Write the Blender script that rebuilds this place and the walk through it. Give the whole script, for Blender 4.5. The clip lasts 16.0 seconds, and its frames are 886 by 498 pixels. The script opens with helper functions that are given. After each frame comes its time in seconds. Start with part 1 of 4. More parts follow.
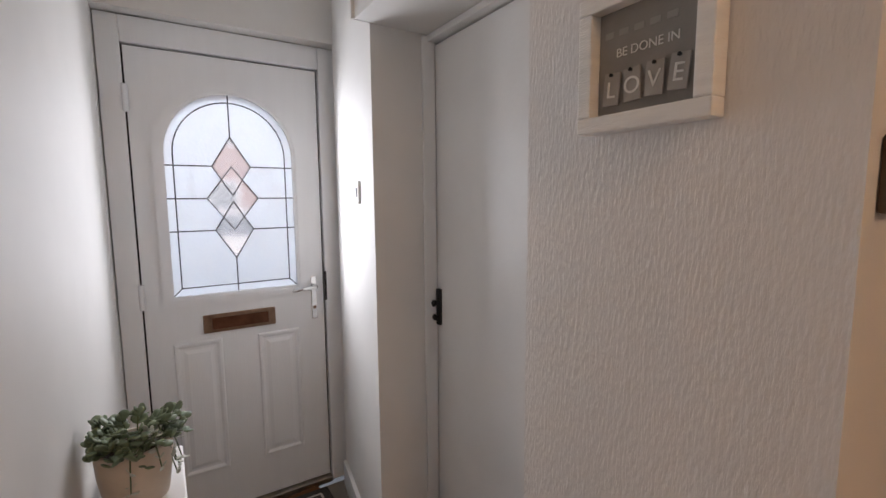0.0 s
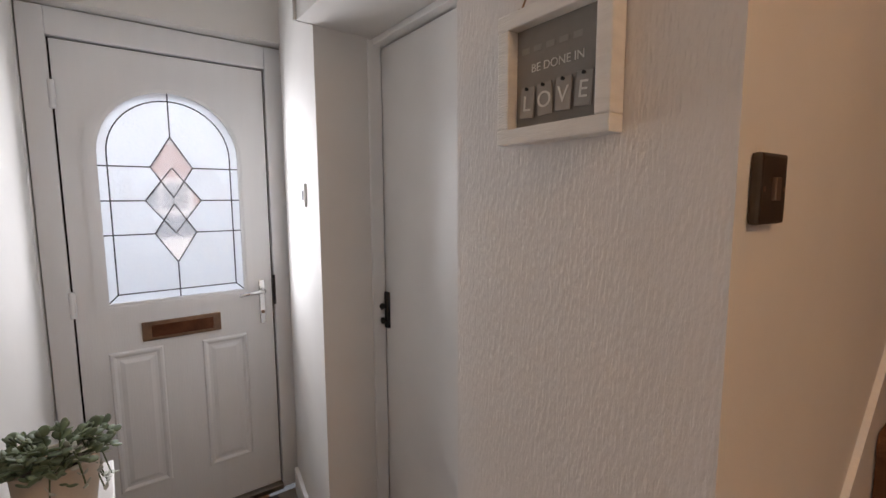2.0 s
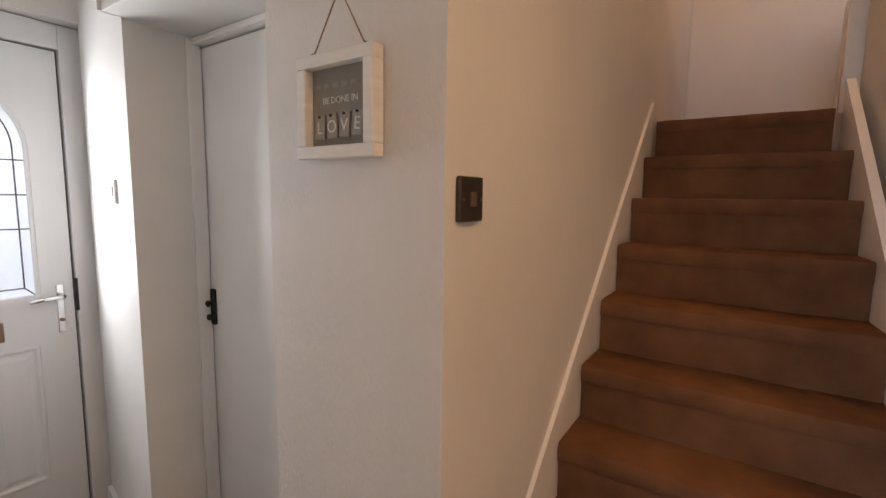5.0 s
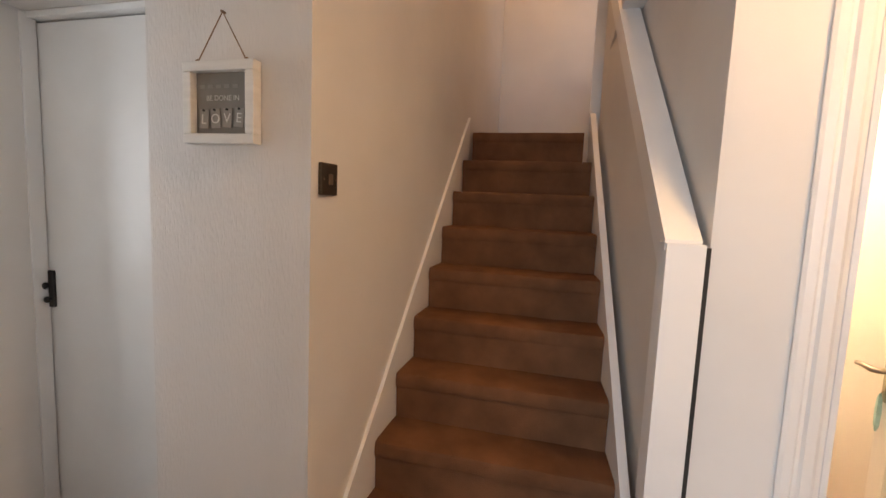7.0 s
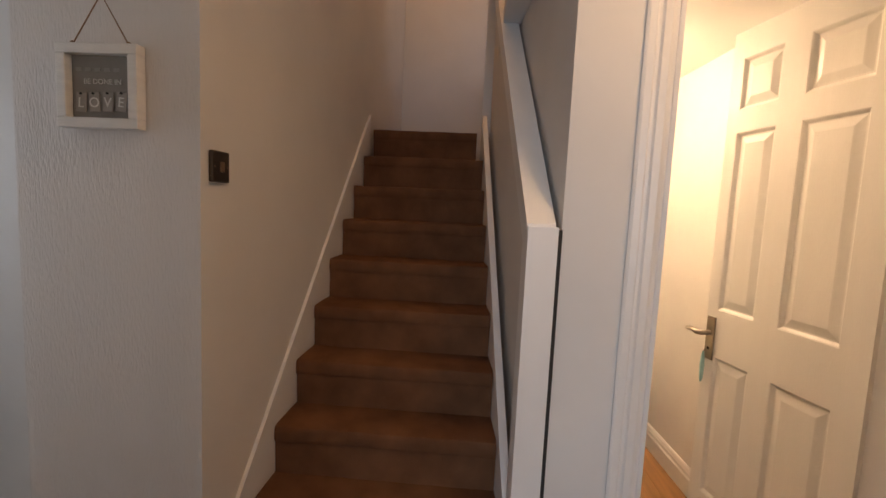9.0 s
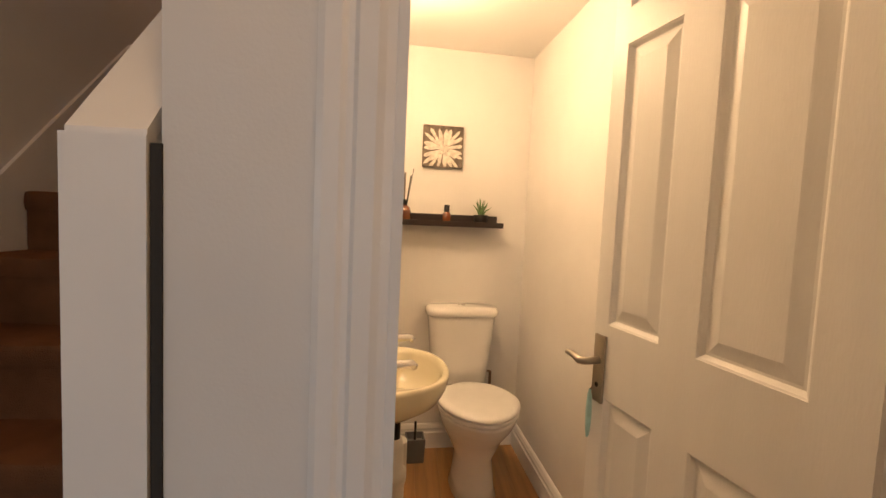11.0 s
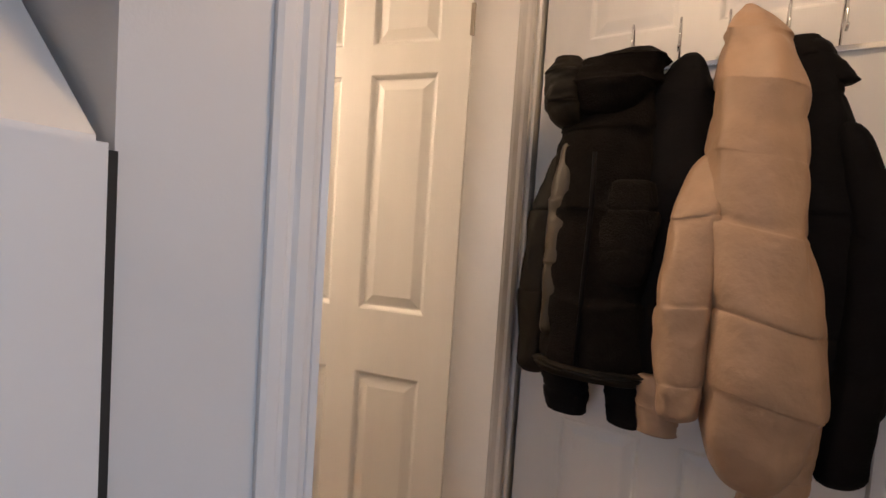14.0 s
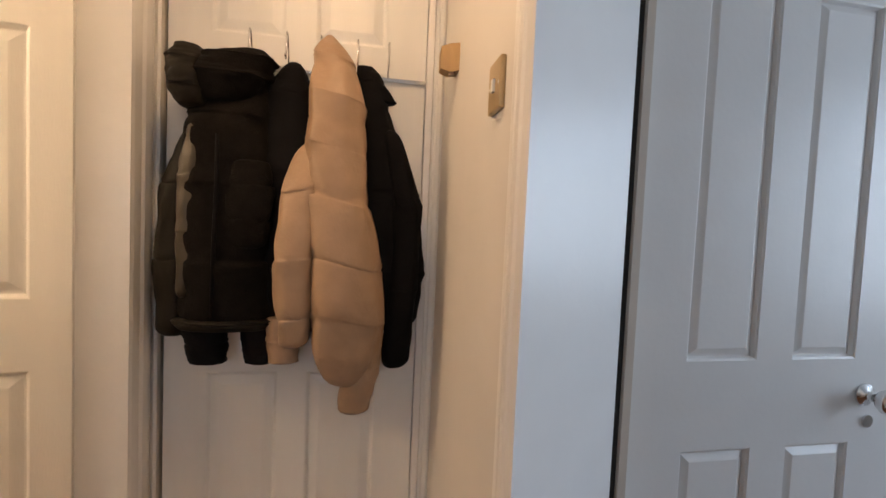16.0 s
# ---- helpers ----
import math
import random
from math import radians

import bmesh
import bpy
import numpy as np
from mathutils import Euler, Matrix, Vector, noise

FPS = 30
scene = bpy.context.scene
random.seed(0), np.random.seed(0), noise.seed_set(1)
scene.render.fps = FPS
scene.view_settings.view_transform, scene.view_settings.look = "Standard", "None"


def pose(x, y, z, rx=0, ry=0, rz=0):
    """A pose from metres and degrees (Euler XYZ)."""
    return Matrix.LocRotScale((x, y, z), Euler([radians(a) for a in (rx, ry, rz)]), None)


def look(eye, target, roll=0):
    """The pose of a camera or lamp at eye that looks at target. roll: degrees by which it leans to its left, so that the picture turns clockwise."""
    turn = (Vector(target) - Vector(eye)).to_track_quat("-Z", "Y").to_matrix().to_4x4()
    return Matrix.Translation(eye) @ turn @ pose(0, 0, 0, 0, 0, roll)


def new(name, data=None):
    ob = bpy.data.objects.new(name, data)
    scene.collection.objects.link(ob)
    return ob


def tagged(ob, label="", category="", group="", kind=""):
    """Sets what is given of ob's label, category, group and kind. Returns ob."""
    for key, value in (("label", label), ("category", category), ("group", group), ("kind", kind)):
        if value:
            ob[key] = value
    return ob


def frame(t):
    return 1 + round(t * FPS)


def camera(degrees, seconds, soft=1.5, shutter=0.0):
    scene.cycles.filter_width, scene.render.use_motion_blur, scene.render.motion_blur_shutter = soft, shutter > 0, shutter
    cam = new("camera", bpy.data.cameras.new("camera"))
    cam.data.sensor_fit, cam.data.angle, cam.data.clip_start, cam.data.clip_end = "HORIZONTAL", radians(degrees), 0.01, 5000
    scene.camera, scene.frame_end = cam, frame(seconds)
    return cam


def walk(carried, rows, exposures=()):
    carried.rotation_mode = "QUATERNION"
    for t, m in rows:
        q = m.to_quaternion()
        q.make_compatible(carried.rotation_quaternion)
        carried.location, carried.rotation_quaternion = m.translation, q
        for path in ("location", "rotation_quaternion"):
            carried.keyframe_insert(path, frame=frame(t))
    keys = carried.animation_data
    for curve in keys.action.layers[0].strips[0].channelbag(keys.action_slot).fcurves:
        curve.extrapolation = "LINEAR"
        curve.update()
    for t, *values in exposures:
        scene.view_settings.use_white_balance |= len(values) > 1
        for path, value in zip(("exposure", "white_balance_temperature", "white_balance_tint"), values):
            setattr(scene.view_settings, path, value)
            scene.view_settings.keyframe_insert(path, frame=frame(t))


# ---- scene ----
cam = camera(89.3, 16.0)
PATH = [
    (0, (0.065, 0.057, 1.412), (1.122, 1.74, 1.188), -0.5),
    (0.5, (0.077, 0.021, 1.408), (1.193, 1.666, 1.184), -0.2),
    (1, (0.084, 0.0, 1.407), (1.258, 1.603, 1.181), -0.1),
    (1.5, (0.105, 0.008, 1.406), (1.291, 1.603, 1.183), -0.2),
    (2, (0.106, 0.016, 1.423), (1.297, 1.607, 1.199), -0.3),
    (2.5, (0.12, 0.009, 1.446), (1.329, 1.586, 1.227), -0.3),
    (3, (0.137, -0.015, 1.437), (1.363, 1.549, 1.218), -0.2),
    (3.5, (0.154, -0.076, 1.434), (1.404, 1.47, 1.214), -0.2),
    (4, (0.137, -0.111, 1.43), (1.498, 1.336, 1.205), 0.1),
    (4.2, (0.113, -0.125, 1.435), (1.544, 1.253, 1.207), 0.4),
    (6.3, (-0.143, -0.289, 1.408), (1.708, 0.437, 1.191), 1.5),
    (6.5, (-0.182, -0.304, 1.401), (1.691, 0.363, 1.185), 1.9),
    (7, (-0.278, -0.336, 1.391), (1.647, 0.167, 1.181), 2.4),
    (7.5, (-0.39, -0.343, 1.397), (1.581, -0.074, 1.186), 3.0),
    (8, (-0.487, -0.354, 1.384), (1.497, -0.193, 1.18), 3.1),
    (8.5, (-0.487, -0.368, 1.377), (1.499, -0.23, 1.18), 2.9),
    (9, (-0.375, -0.412, 1.365), (1.612, -0.291, 1.172), 2.7),
    (9.5, (-0.214, -0.538, 1.349), (1.776, -0.455, 1.158), 2.6),
    (10, (0.004, -0.664, 1.308), (1.996, -0.679, 1.133), 2.7),
    (10.2, (0.109, -0.717, 1.28), (2.102, -0.774, 1.119), 2.9),
    (12.3, (0.386, -0.936, 1.257), (2.356, -1.246, 1.1), 0.8),
    (12.5, (0.37, -0.935, 1.266), (2.328, -1.31, 1.109), 0.7),
    (13, (0.339, -0.867, 1.274), (2.144, -1.713, 1.108), 1.9),
    (13.5, (0.252, -0.651, 1.262), (1.692, -2.032, 1.123), 3.4),
    (14, (0.259, -0.421, 1.265), (1.259, -2.15, 1.172), 3.8),
    (14.5, (0.235, -0.216, 1.247), (0.951, -2.082, 1.158), 3.5),
    (15, (0.192, -0.055, 1.225), (0.622, -2.006, 1.142), 3.2),
    (15.5, (0.142, -0.046, 1.218), (0.266, -2.04, 1.135), 3.0),
    (16, (0.08, -0.212, 1.241), (-0.235, -2.185, 1.145), 2.5),
]
LIGHT = [(0, 0.55, 7000, 20), (4, 0.7, 7350, 20), (6.4, 1.25, 7100, 16), (7, 1.1, 7100, 16), (8, 0.4, 7900, 17), (8.5, 0.3, 8000, 17), (9, 0.25, 6900, 17), (9.5, 0.15, 8100, 17), (10, 0.05, 7900, 17), (12.5, -0.4, 6900, 17), (13.5, -0.12, 6200, 17), (14.5, 0.45, 5700, 14), (16, 0.45, 6500, 14)]
walk(cam, [(t, look(eye, target, roll)) for t, eye, target, roll in PATH], LIGHT)

# ---- world and lights ----
world = bpy.data.worlds.new("world")
scene.world = world
world.use_nodes = True
wn = world.node_tree.nodes
sky = wn.new("ShaderNodeTexSky")
sky.sky_type, sky.sun_disc = "NISHITA", False
sky.sun_elevation, sky.sun_rotation = radians(35), radians(150)
world.node_tree.links.new(sky.outputs["Color"], wn["Background"].inputs["Color"])
wn["Background"].inputs["Strength"].default_value = 0.12


def lamp(name, kind, m, energy, color, size=0.1, size_y=None):
    data = bpy.data.lights.new(name, kind)
    data.energy, data.color = energy, color
    if kind == "AREA":
        data.shape, data.size, data.size_y = "RECTANGLE", size, size_y or size
    elif kind == "SUN":
        data.angle = size
    else:
        data.shadow_soft_size = size
    ob = new(name, data)
    ob.matrix_world = m
    return ob


WARM, COOL = (1.0, 0.52, 0.20), (0.66, 0.82, 1.0)
lamp("sun", "SUN", look((0, 0, 0), (-0.5, 0.8, -0.7)), 2.5, (1, 0.96, 0.9), 0.2)
lamp("door_daylight", "AREA", look((0.40, 2.06, 1.42), (0.62, 0, 1.40)), 5.8, (0.80, 0.90, 1.0), 0.5, 0.8)
lamp("porch_daylight", "AREA", look((0.34, 3.3, 3.2), (0.34, 2.2, 1.4)), 62, (0.84, 0.94, 1.0), 2.4, 1.4)
lamp("room_daylight", "AREA", look((-2.9, -0.25, 1.5), (0, -0.5, 1.3)), 24, COOL, 1.6, 1.2)
lamp("hall_bulb", "AREA", pose(0.26, -0.92, 2.33), 5.2, (1.0, 0.64, 0.33), 0.20)
lamp("landing_bulb", "POINT", pose(2.3, -0.2, 4.2), 16, WARM, 0.08)
lamp("wc_bulb", "POINT", pose(1.92, -0.90, 1.98), 23, (1.0, 0.71, 0.43), 0.12)


# ---- materials ----
def mat(name, color, rough=0.6, metal=0.0, vary=0.08, scale=6.0, bump=0.0, bscale=120.0, stretch=(1, 1, 1), detail=4.0, random=0.0, spec=0.5, coat=0.0):
    """A painted, woven or moulded surface: broad tone changes, fine grain and relief."""
    m = bpy.data.materials.new(name)
    m.use_nodes = True
    n, l = m.node_tree.nodes, m.node_tree.links
    b = n["Principled BSDF"]
    b.inputs["Roughness"].default_value, b.inputs["Metallic"].default_value = rough, metal
    b.inputs["Specular IOR Level"].default_value = spec
    b.inputs["Coat Weight"].default_value = coat
    co = n.new("ShaderNodeTexCoord")
    mp = n.new("ShaderNodeMapping")
    mp.inputs["Scale"].default_value = stretch
    l.new(co.outputs["Object"], mp.inputs["Vector"])
    big = n.new("ShaderNodeTexNoise")
    big.inputs["Scale"].default_value, big.inputs["Detail"].default_value = scale, detail
    l.new(mp.outputs["Vector"], big.inputs["Vector"])
    ramp = n.new("ShaderNodeValToRGB")
    lo = [max(0.0, c * (1 - vary)) for c in color]
    hi = [min(1.0, c * (1 + vary)) for c in color]
    ramp.color_ramp.elements[0].color, ramp.color_ramp.elements[1].color = (*lo, 1), (*hi, 1)
    ramp.color_ramp.elements[0].position, ramp.color_ramp.elements[1].position = 0.3, 0.7
    l.new(big.outputs["Fac"], ramp.inputs["Fac"])
    last = ramp.outputs["Color"]
    if random:
        info, hsv, mr = n.new("ShaderNodeObjectInfo"), n.new("ShaderNodeHueSaturation"), n.new("ShaderNodeMapRange")
        mr.inputs["To Min"].default_value, mr.inputs["To Max"].default_value = 1 - random, 1 + random
        l.new(info.outputs["Random"], mr.inputs["Value"])
        l.new(mr.outputs["Result"], hsv.inputs["Value"])
        l.new(last, hsv.inputs["Color"])
        last = hsv.outputs["Color"]
    l.new(last, b.inputs["Base Color"])
    if bump:
        fine, bp = n.new("ShaderNodeTexNoise"), n.new("ShaderNodeBump")
        fine.inputs["Scale"].default_value, fine.inputs["Detail"].default_value = bscale, 3
        l.new(mp.outputs["Vector"], fine.inputs["Vector"])
        bp.inputs["Strength"].default_value, bp.inputs["Distance"].default_value = bump, 0.004
        l.new(fine.outputs["Fac"], bp.inputs["Height"])
        l.new(bp.outputs["Normal"], b.inputs["Normal"])
    return m


def glass(name, color, rough, ior=1.45):
    m = bpy.data.materials.new(name)
    m.use_nodes = True
    b = m.node_tree.nodes["Principled BSDF"]
    b.inputs["Base Color"].default_value = (*color, 1)
    b.inputs["Transmission Weight"].default_value, b.inputs["Roughness"].default_value, b.inputs["IOR"].default_value = 1, rough, ior
    return m


WALL = mat("wall_emulsion", (0.72, 0.70, 0.67), 0.62, vary=0.05, scale=2.5, bump=0.07, bscale=240)
PAPER = mat("embossed_paper", (0.74, 0.71, 0.68), 0.7, vary=0.04, scale=3, bump=0.5, bscale=120, stretch=(1.8, 1.8, 0.45))
CEIL = mat("ceiling_white", (0.78, 0.77, 0.75), 0.85, vary=0.03, scale=2, bump=0.2, bscale=150)
GLOSS = mat("white_gloss_paint", (0.80, 0.79, 0.77), 0.32, vary=0.03, scale=5, bump=0.08, bscale=70)
DOORP = mat("door_satin_paint", (0.80, 0.79, 0.76), 0.38, vary=0.03, scale=4, bump=0.10, bscale=90, stretch=(3, 3, 0.5))
UPVC = mat("white_composite", (0.78, 0.79, 0.80), 0.35, vary=0.02, scale=5, bump=0.12, bscale=60, stretch=(4, 4, 0.4))
CARPET = mat("brown_carpet", (0.180, 0.083, 0.042), 0.97, vary=0.22, scale=9, bump=1.0, bscale=380, spec=0.1)
LAM = mat("laminate", (0.36, 0.19, 0.075), 0.42, vary=0.25, scale=10, bump=0.1, bscale=60, stretch=(0.25, 3, 3), random=0.12)
BLACK = mat("black_iron", (0.02, 0.018, 0.016), 0.5, metal=0.4, vary=0.2, scale=30, bump=0.2, bscale=200)
# Near-black: shade painted into gaps; also rubber seal, keyholes and small dark parts.
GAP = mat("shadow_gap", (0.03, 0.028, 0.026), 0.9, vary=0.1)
CHROME = mat("chrome", (0.78, 0.78, 0.78), 0.12, metal=1.0, vary=0.03, scale=20)
NICKEL = mat("satin_nickel", (0.42, 0.38, 0.33), 0.32, metal=1.0, vary=0.06, scale=20)
BRONZE = mat("bronze_plate", (0.10, 0.075, 0.055), 0.35, metal=0.8, vary=0.15, scale=30)
BRASS = mat("antique_brass", (0.30, 0.20, 0.14), 0.35, metal=0.9, vary=0.2, scale=25)
LEAD = mat("lead_came", (0.06, 0.06, 0.065), 0.5, metal=0.5, vary=0.15, scale=40)
FROST = glass("frosted_glass", (0.95, 0.98, 1.0), 0.45)
fn, fl = FROST.node_tree.nodes, FROST.node_tree.links
tr, mx = fn.new("ShaderNodeBsdfTranslucent"), fn.new("ShaderNodeMixShader")
tr.inputs["Color"].default_value = (0.92, 0.96, 1.0, 1)
fz, fb = fn.new("ShaderNodeTexNoise"), fn.new("ShaderNodeBump")
fz.inputs["Scale"].default_value, fb.inputs["Strength"].default_value, fb.inputs["Distance"].default_value = 90, 0.8, 0.003
fl.new(fn.new("ShaderNodeTexCoord").outputs["Object"], fz.inputs["Vector"])
fl.new(fz.outputs["Fac"], fb.inputs["Height"])
fl.new(fb.outputs["Normal"], tr.inputs["Normal"])
fl.new(fb.outputs["Normal"], fn["Principled BSDF"].inputs["Normal"])
patch, spread = fn.new("ShaderNodeTexNoise"), fn.new("ShaderNodeMapRange")
patch.inputs["Scale"].default_value, patch.inputs["Detail"].default_value, patch.inputs["Roughness"].default_value = 9, 8, 0.75
spread.inputs["From Min"].default_value, spread.inputs["From Max"].default_value = 0.35, 0.62
spread.inputs["To Min"].default_value, spread.inputs["To Max"].default_value = 0.30, 0.78
fl.new(patch.outputs["Fac"], spread.inputs["Value"])
fl.new(spread.outputs["Result"], mx.inputs["Fac"])
fl.new(fn["Principled BSDF"].outputs["BSDF"], mx.inputs[1])
fl.new(tr.outputs["BSDF"], mx.inputs[2])
fl.new(mx.outputs["Shader"], fn["Material Output"].inputs["Surface"])
BEVEL = glass("clear_bevelled_glass", (0.97, 0.98, 1.0), 0.10)
bn, bl = BEVEL.node_tree.nodes, BEVEL.node_tree.links
bt, bx = bn.new("ShaderNodeBsdfTranslucent"), bn.new("ShaderNodeMixShader")
bt.inputs["Color"].default_value, bx.inputs["Fac"].default_value = (0.90, 0.94, 1.0, 1), 0.18
bl.new(bn["Principled BSDF"].outputs["BSDF"], bx.inputs[1])
bl.new(bt.outputs["BSDF"], bx.inputs[2])
bl.new(bx.outputs["Shader"], bn["Material Output"].inputs["Surface"])
CERAM = mat("white_ceramic", (0.82, 0.80, 0.76), 0.12, vary=0.02, scale=4, coat=0.3)
CREAM = mat("cream_ceramic", (0.74, 0.68, 0.50), 0.14, vary=0.02, scale=4, coat=0.3)
PLAST = mat("white_plastic", (0.78, 0.77, 0.74), 0.35, vary=0.03, scale=12)


# ---- builders ----
def part(name, bm, material, parent=None, label="", smooth=False):
    me = bpy.data.meshes.new(name)
    bmesh.ops.recalc_face_normals(bm, faces=bm.faces)
    if smooth:
        for f in bm.faces:
            f.smooth = True
    bm.to_mesh(me)
    bm.free()
    me.materials.append(material)
    ob = new(name, me)
    if parent:
        ob.parent = parent
    return tagged(ob, label)


def thing(name, m, label, category, group="", kind=""):
    ob = new(name)
    ob.empty_display_size = 0.05
    ob.matrix_world = m
    return tagged(ob, label, category, group, kind)


def structure(name, bm, material, label, category):
    return tagged(part(name, bm, material), label, category, "", "structure")


def box(bm, x0, y0, z0, x1, y1, z1, bevel=0.0):
    r = bmesh.ops.create_cube(bm, size=1)
    vs = r["verts"]
    for v in vs:
        v.co = Vector(((x0 + x1) / 2 + v.co.x * (x1 - x0), (y0 + y1) / 2 + v.co.y * (y1 - y0), (z0 + z1) / 2 + v.co.z * (z1 - z0)))
    if bevel:
        es = {e for v in vs for e in v.link_edges}
        bmesh.ops.bevel(bm, geom=list(es), offset=bevel, segments=2, profile=0.6, affect="EDGES")
    return bm


def B(*a, bevel=0.0):
    return box(bmesh.new(), *a, bevel=bevel)


def prism(bm, pts, z0, z1):
    """A plan outline raised from z0 to z1."""
    lo = [bm.verts.new((x, y, z0)) for x, y in pts]
    hi = [bm.verts.new((x, y, z1)) for x, y in pts]
    n = len(pts)
    bm.faces.new(lo[::-1]), bm.faces.new(hi)
    for i in range(n):
        bm.faces.new((lo[i], lo[(i + 1) % n], hi[(i + 1) % n], hi[i]))
    return bm


def extrude_y(bm, pts, y0, y1):
    """An outline in x and z, given depth from y0 to y1."""
    a = [bm.verts.new((x, y0, z)) for x, z in pts]
    b = [bm.verts.new((x, y1, z)) for x, z in pts]
    n = len(pts)
    bm.faces.new(a), bm.faces.new(b[::-1])
    for i in range(n):
        bm.faces.new((a[i], b[i], b[(i + 1) % n], a[(i + 1) % n]))
    return bm


def run(bm, p, q, t, z0, z1):
    """An upright slab along p to q, its thickness t to the left of the way."""
    d = (Vector(q) - Vector(p)).normalized()
    nx, ny = -d.y * t, d.x * t
    return prism(bm, [p, q, (q[0] + nx, q[1] + ny), (p[0] + nx, p[1] + ny)], z0, z1)


def lathe(bm, prof, seg=24, at=(0, 0, 0)):
    rings = []
    for r, z in prof:
        rings.append([bm.verts.new((at[0] + r * math.cos(2 * math.pi * i / seg), at[1] + r * math.sin(2 * math.pi * i / seg), at[2] + z)) for i in range(seg)])
    for a, b in zip(rings, rings[1:]):
        for i in range(seg):
            bm.faces.new((a[i], a[(i + 1) % seg], b[(i + 1) % seg], b[i]))
    bm.faces.new(rings[0][::-1]), bm.faces.new(rings[-1])
    return bm


def loft(bm, rings, cap=True):
    vs = [[bm.verts.new(p) for p in r] for r in rings]
    for a, b in zip(vs, vs[1:]):
        n = len(a)
        for i in range(n):
            bm.faces.new((a[i], a[(i + 1) % n], b[(i + 1) % n], b[i]))
    if cap:
        bm.faces.new(vs[0][::-1]), bm.faces.new(vs[-1])
    return bm


def tube(bm, pts, r, seg=8):
    """A round rod along points."""
    rings = []
    for i, p in enumerate(pts):
        d = (Vector(pts[min(i + 1, len(pts) - 1)]) - Vector(pts[max(i - 1, 0)])).normalized()
        u = d.orthogonal().normalized()
        if i and abs(u.dot(last)) < 0.999:
            u = (last - d * last.dot(d)).normalized()
        last = u
        w = d.cross(u)
        rr = r[i] if isinstance(r, (list, tuple)) else r
        rings.append([Vector(p) + rr * (u * math.cos(2 * math.pi * k / seg) + w * math.sin(2 * math.pi * k / seg)) for k in range(seg)])
    return loft(bm, rings)


def panel_door(parent, w, h, t, panels, material, mold=0.02):
    """Stiles and rails round raised panels. The leaf runs along +x from its hinge, its shown face towards +y."""
    xs = sorted({0, w, *[a for p in panels for a in (p[0], p[2])]})
    zs = sorted({0, h, *[a for p in panels for a in (p[1], p[3])]})
    bm = bmesh.new()
    for i in range(len(xs) - 1):
        for j in range(len(zs) - 1):
            cx, cz = (xs[i] + xs[i + 1]) / 2, (zs[j] + zs[j + 1]) / 2
            if not any(p[0] < cx < p[2] and p[1] < cz < p[3] for p in panels):
                box(bm, xs[i], -t, zs[j], xs[i + 1], 0, zs[j + 1])
    bmesh.ops.remove_doubles(bm, verts=bm.verts, dist=0.0002)
    leaf = part("leaf", bm, material, parent)
    for x0, z0, x1, z1 in panels:
        bm = bmesh.new()
        prof = [(0.0, -0.001), (0.004, -0.003), (mold * 0.55, -0.011), (mold * 0.8, -0.011), (mold * 1.9, -0.004), (mold * 2.1, -0.003)]
        loops = [[bm.verts.new((a, y, b)) for a, b in ((x0 + o, z0 + o), (x1 - o, z0 + o), (x1 - o, z1 - o), (x0 + o, z1 - o))] for o, y in prof]
        back = [bm.verts.new((a, -t + 0.004, b)) for a, b in ((x0, z0), (x1, z0), (x1, z1), (x0, z1))]
        for a, b in zip([back] + loops, loops):
            for k in range(4):
                bm.faces.new((a[k], a[(k + 1) % 4], b[(k + 1) % 4], b[k]))
        bm.faces.new(loops[-1])
        bm.faces.new(back)
        part("panel", bm, material, leaf)
    return leaf


def lever(parent, x, z, side=1, y=0.0, material=None, toward=-1, plate=(0.04, 0.165)):
    """A lever on a long plate; the lever points along x by toward."""
    material = material or NICKEL
    pw, ph = plate
    hd = part("door_handle", B(x - pw / 2, y, z - ph / 2, x + pw / 2, y + side * 0.007, z + ph / 2, bevel=0.002), material, parent, "metal lever handle on a plate")
    bm = tube(bmesh.new(), [(x, y, z + 0.02), (x, y + side * 0.045, z + 0.02), (x + toward * 0.012, y + side * 0.052, z + 0.02), (x + toward * 0.045, y + side * 0.05, z + 0.024), (x + toward * 0.075, y + side * 0.046, z + 0.020)], [0.010, 0.009, 0.010, 0.008, 0.007], 10)
    part("lever", bm, material, hd, smooth=True)
    part("keyhole", lathe(bmesh.new(), [(0.006, 0), (0.006, 0.002)], 12), GAP, hd).matrix_local = pose(x, y + side * 0.006, z - 0.04, -90 * side)
    return hd


# ---- structure ----
FRONT, HALLTOP = 2.10, 2.40
SW, SWN, NWJ = (-0.13, -1.66), (-0.142, -0.84), (-0.150, -0.071)
structure("floor", prism(bmesh.new(), [(-0.7, -1.9), (0.64, -1.9), (0.64, 2.3), (-0.7, 2.3)], -0.05, 0.0), CARPET, "brown carpeted hall floor", "floor")
structure("ceiling", prism(bmesh.new(), [(-0.6, -1.9), (0.60, -1.9), (0.60, 0.19), (0.60, 0.64), (0.95, 0.64), (0.95, 2.3), (-0.6, 2.3)], HALLTOP, HALLTOP + 0.1), CEIL, "plain white hall ceiling", "ceiling")
# front wall round the door opening
bm = bmesh.new()
box(bm, -0.5, FRONT, 0, -0.10, FRONT + 0.25, HALLTOP)
box(bm, 0.80, FRONT, 0, 1.1, FRONT + 0.25, HALLTOP)
box(bm, -0.10, FRONT, 2.105, 0.80, FRONT + 0.25, HALLTOP)
structure("wall_north", bm, WALL, "off-white plastered wall round the front door", "wall")
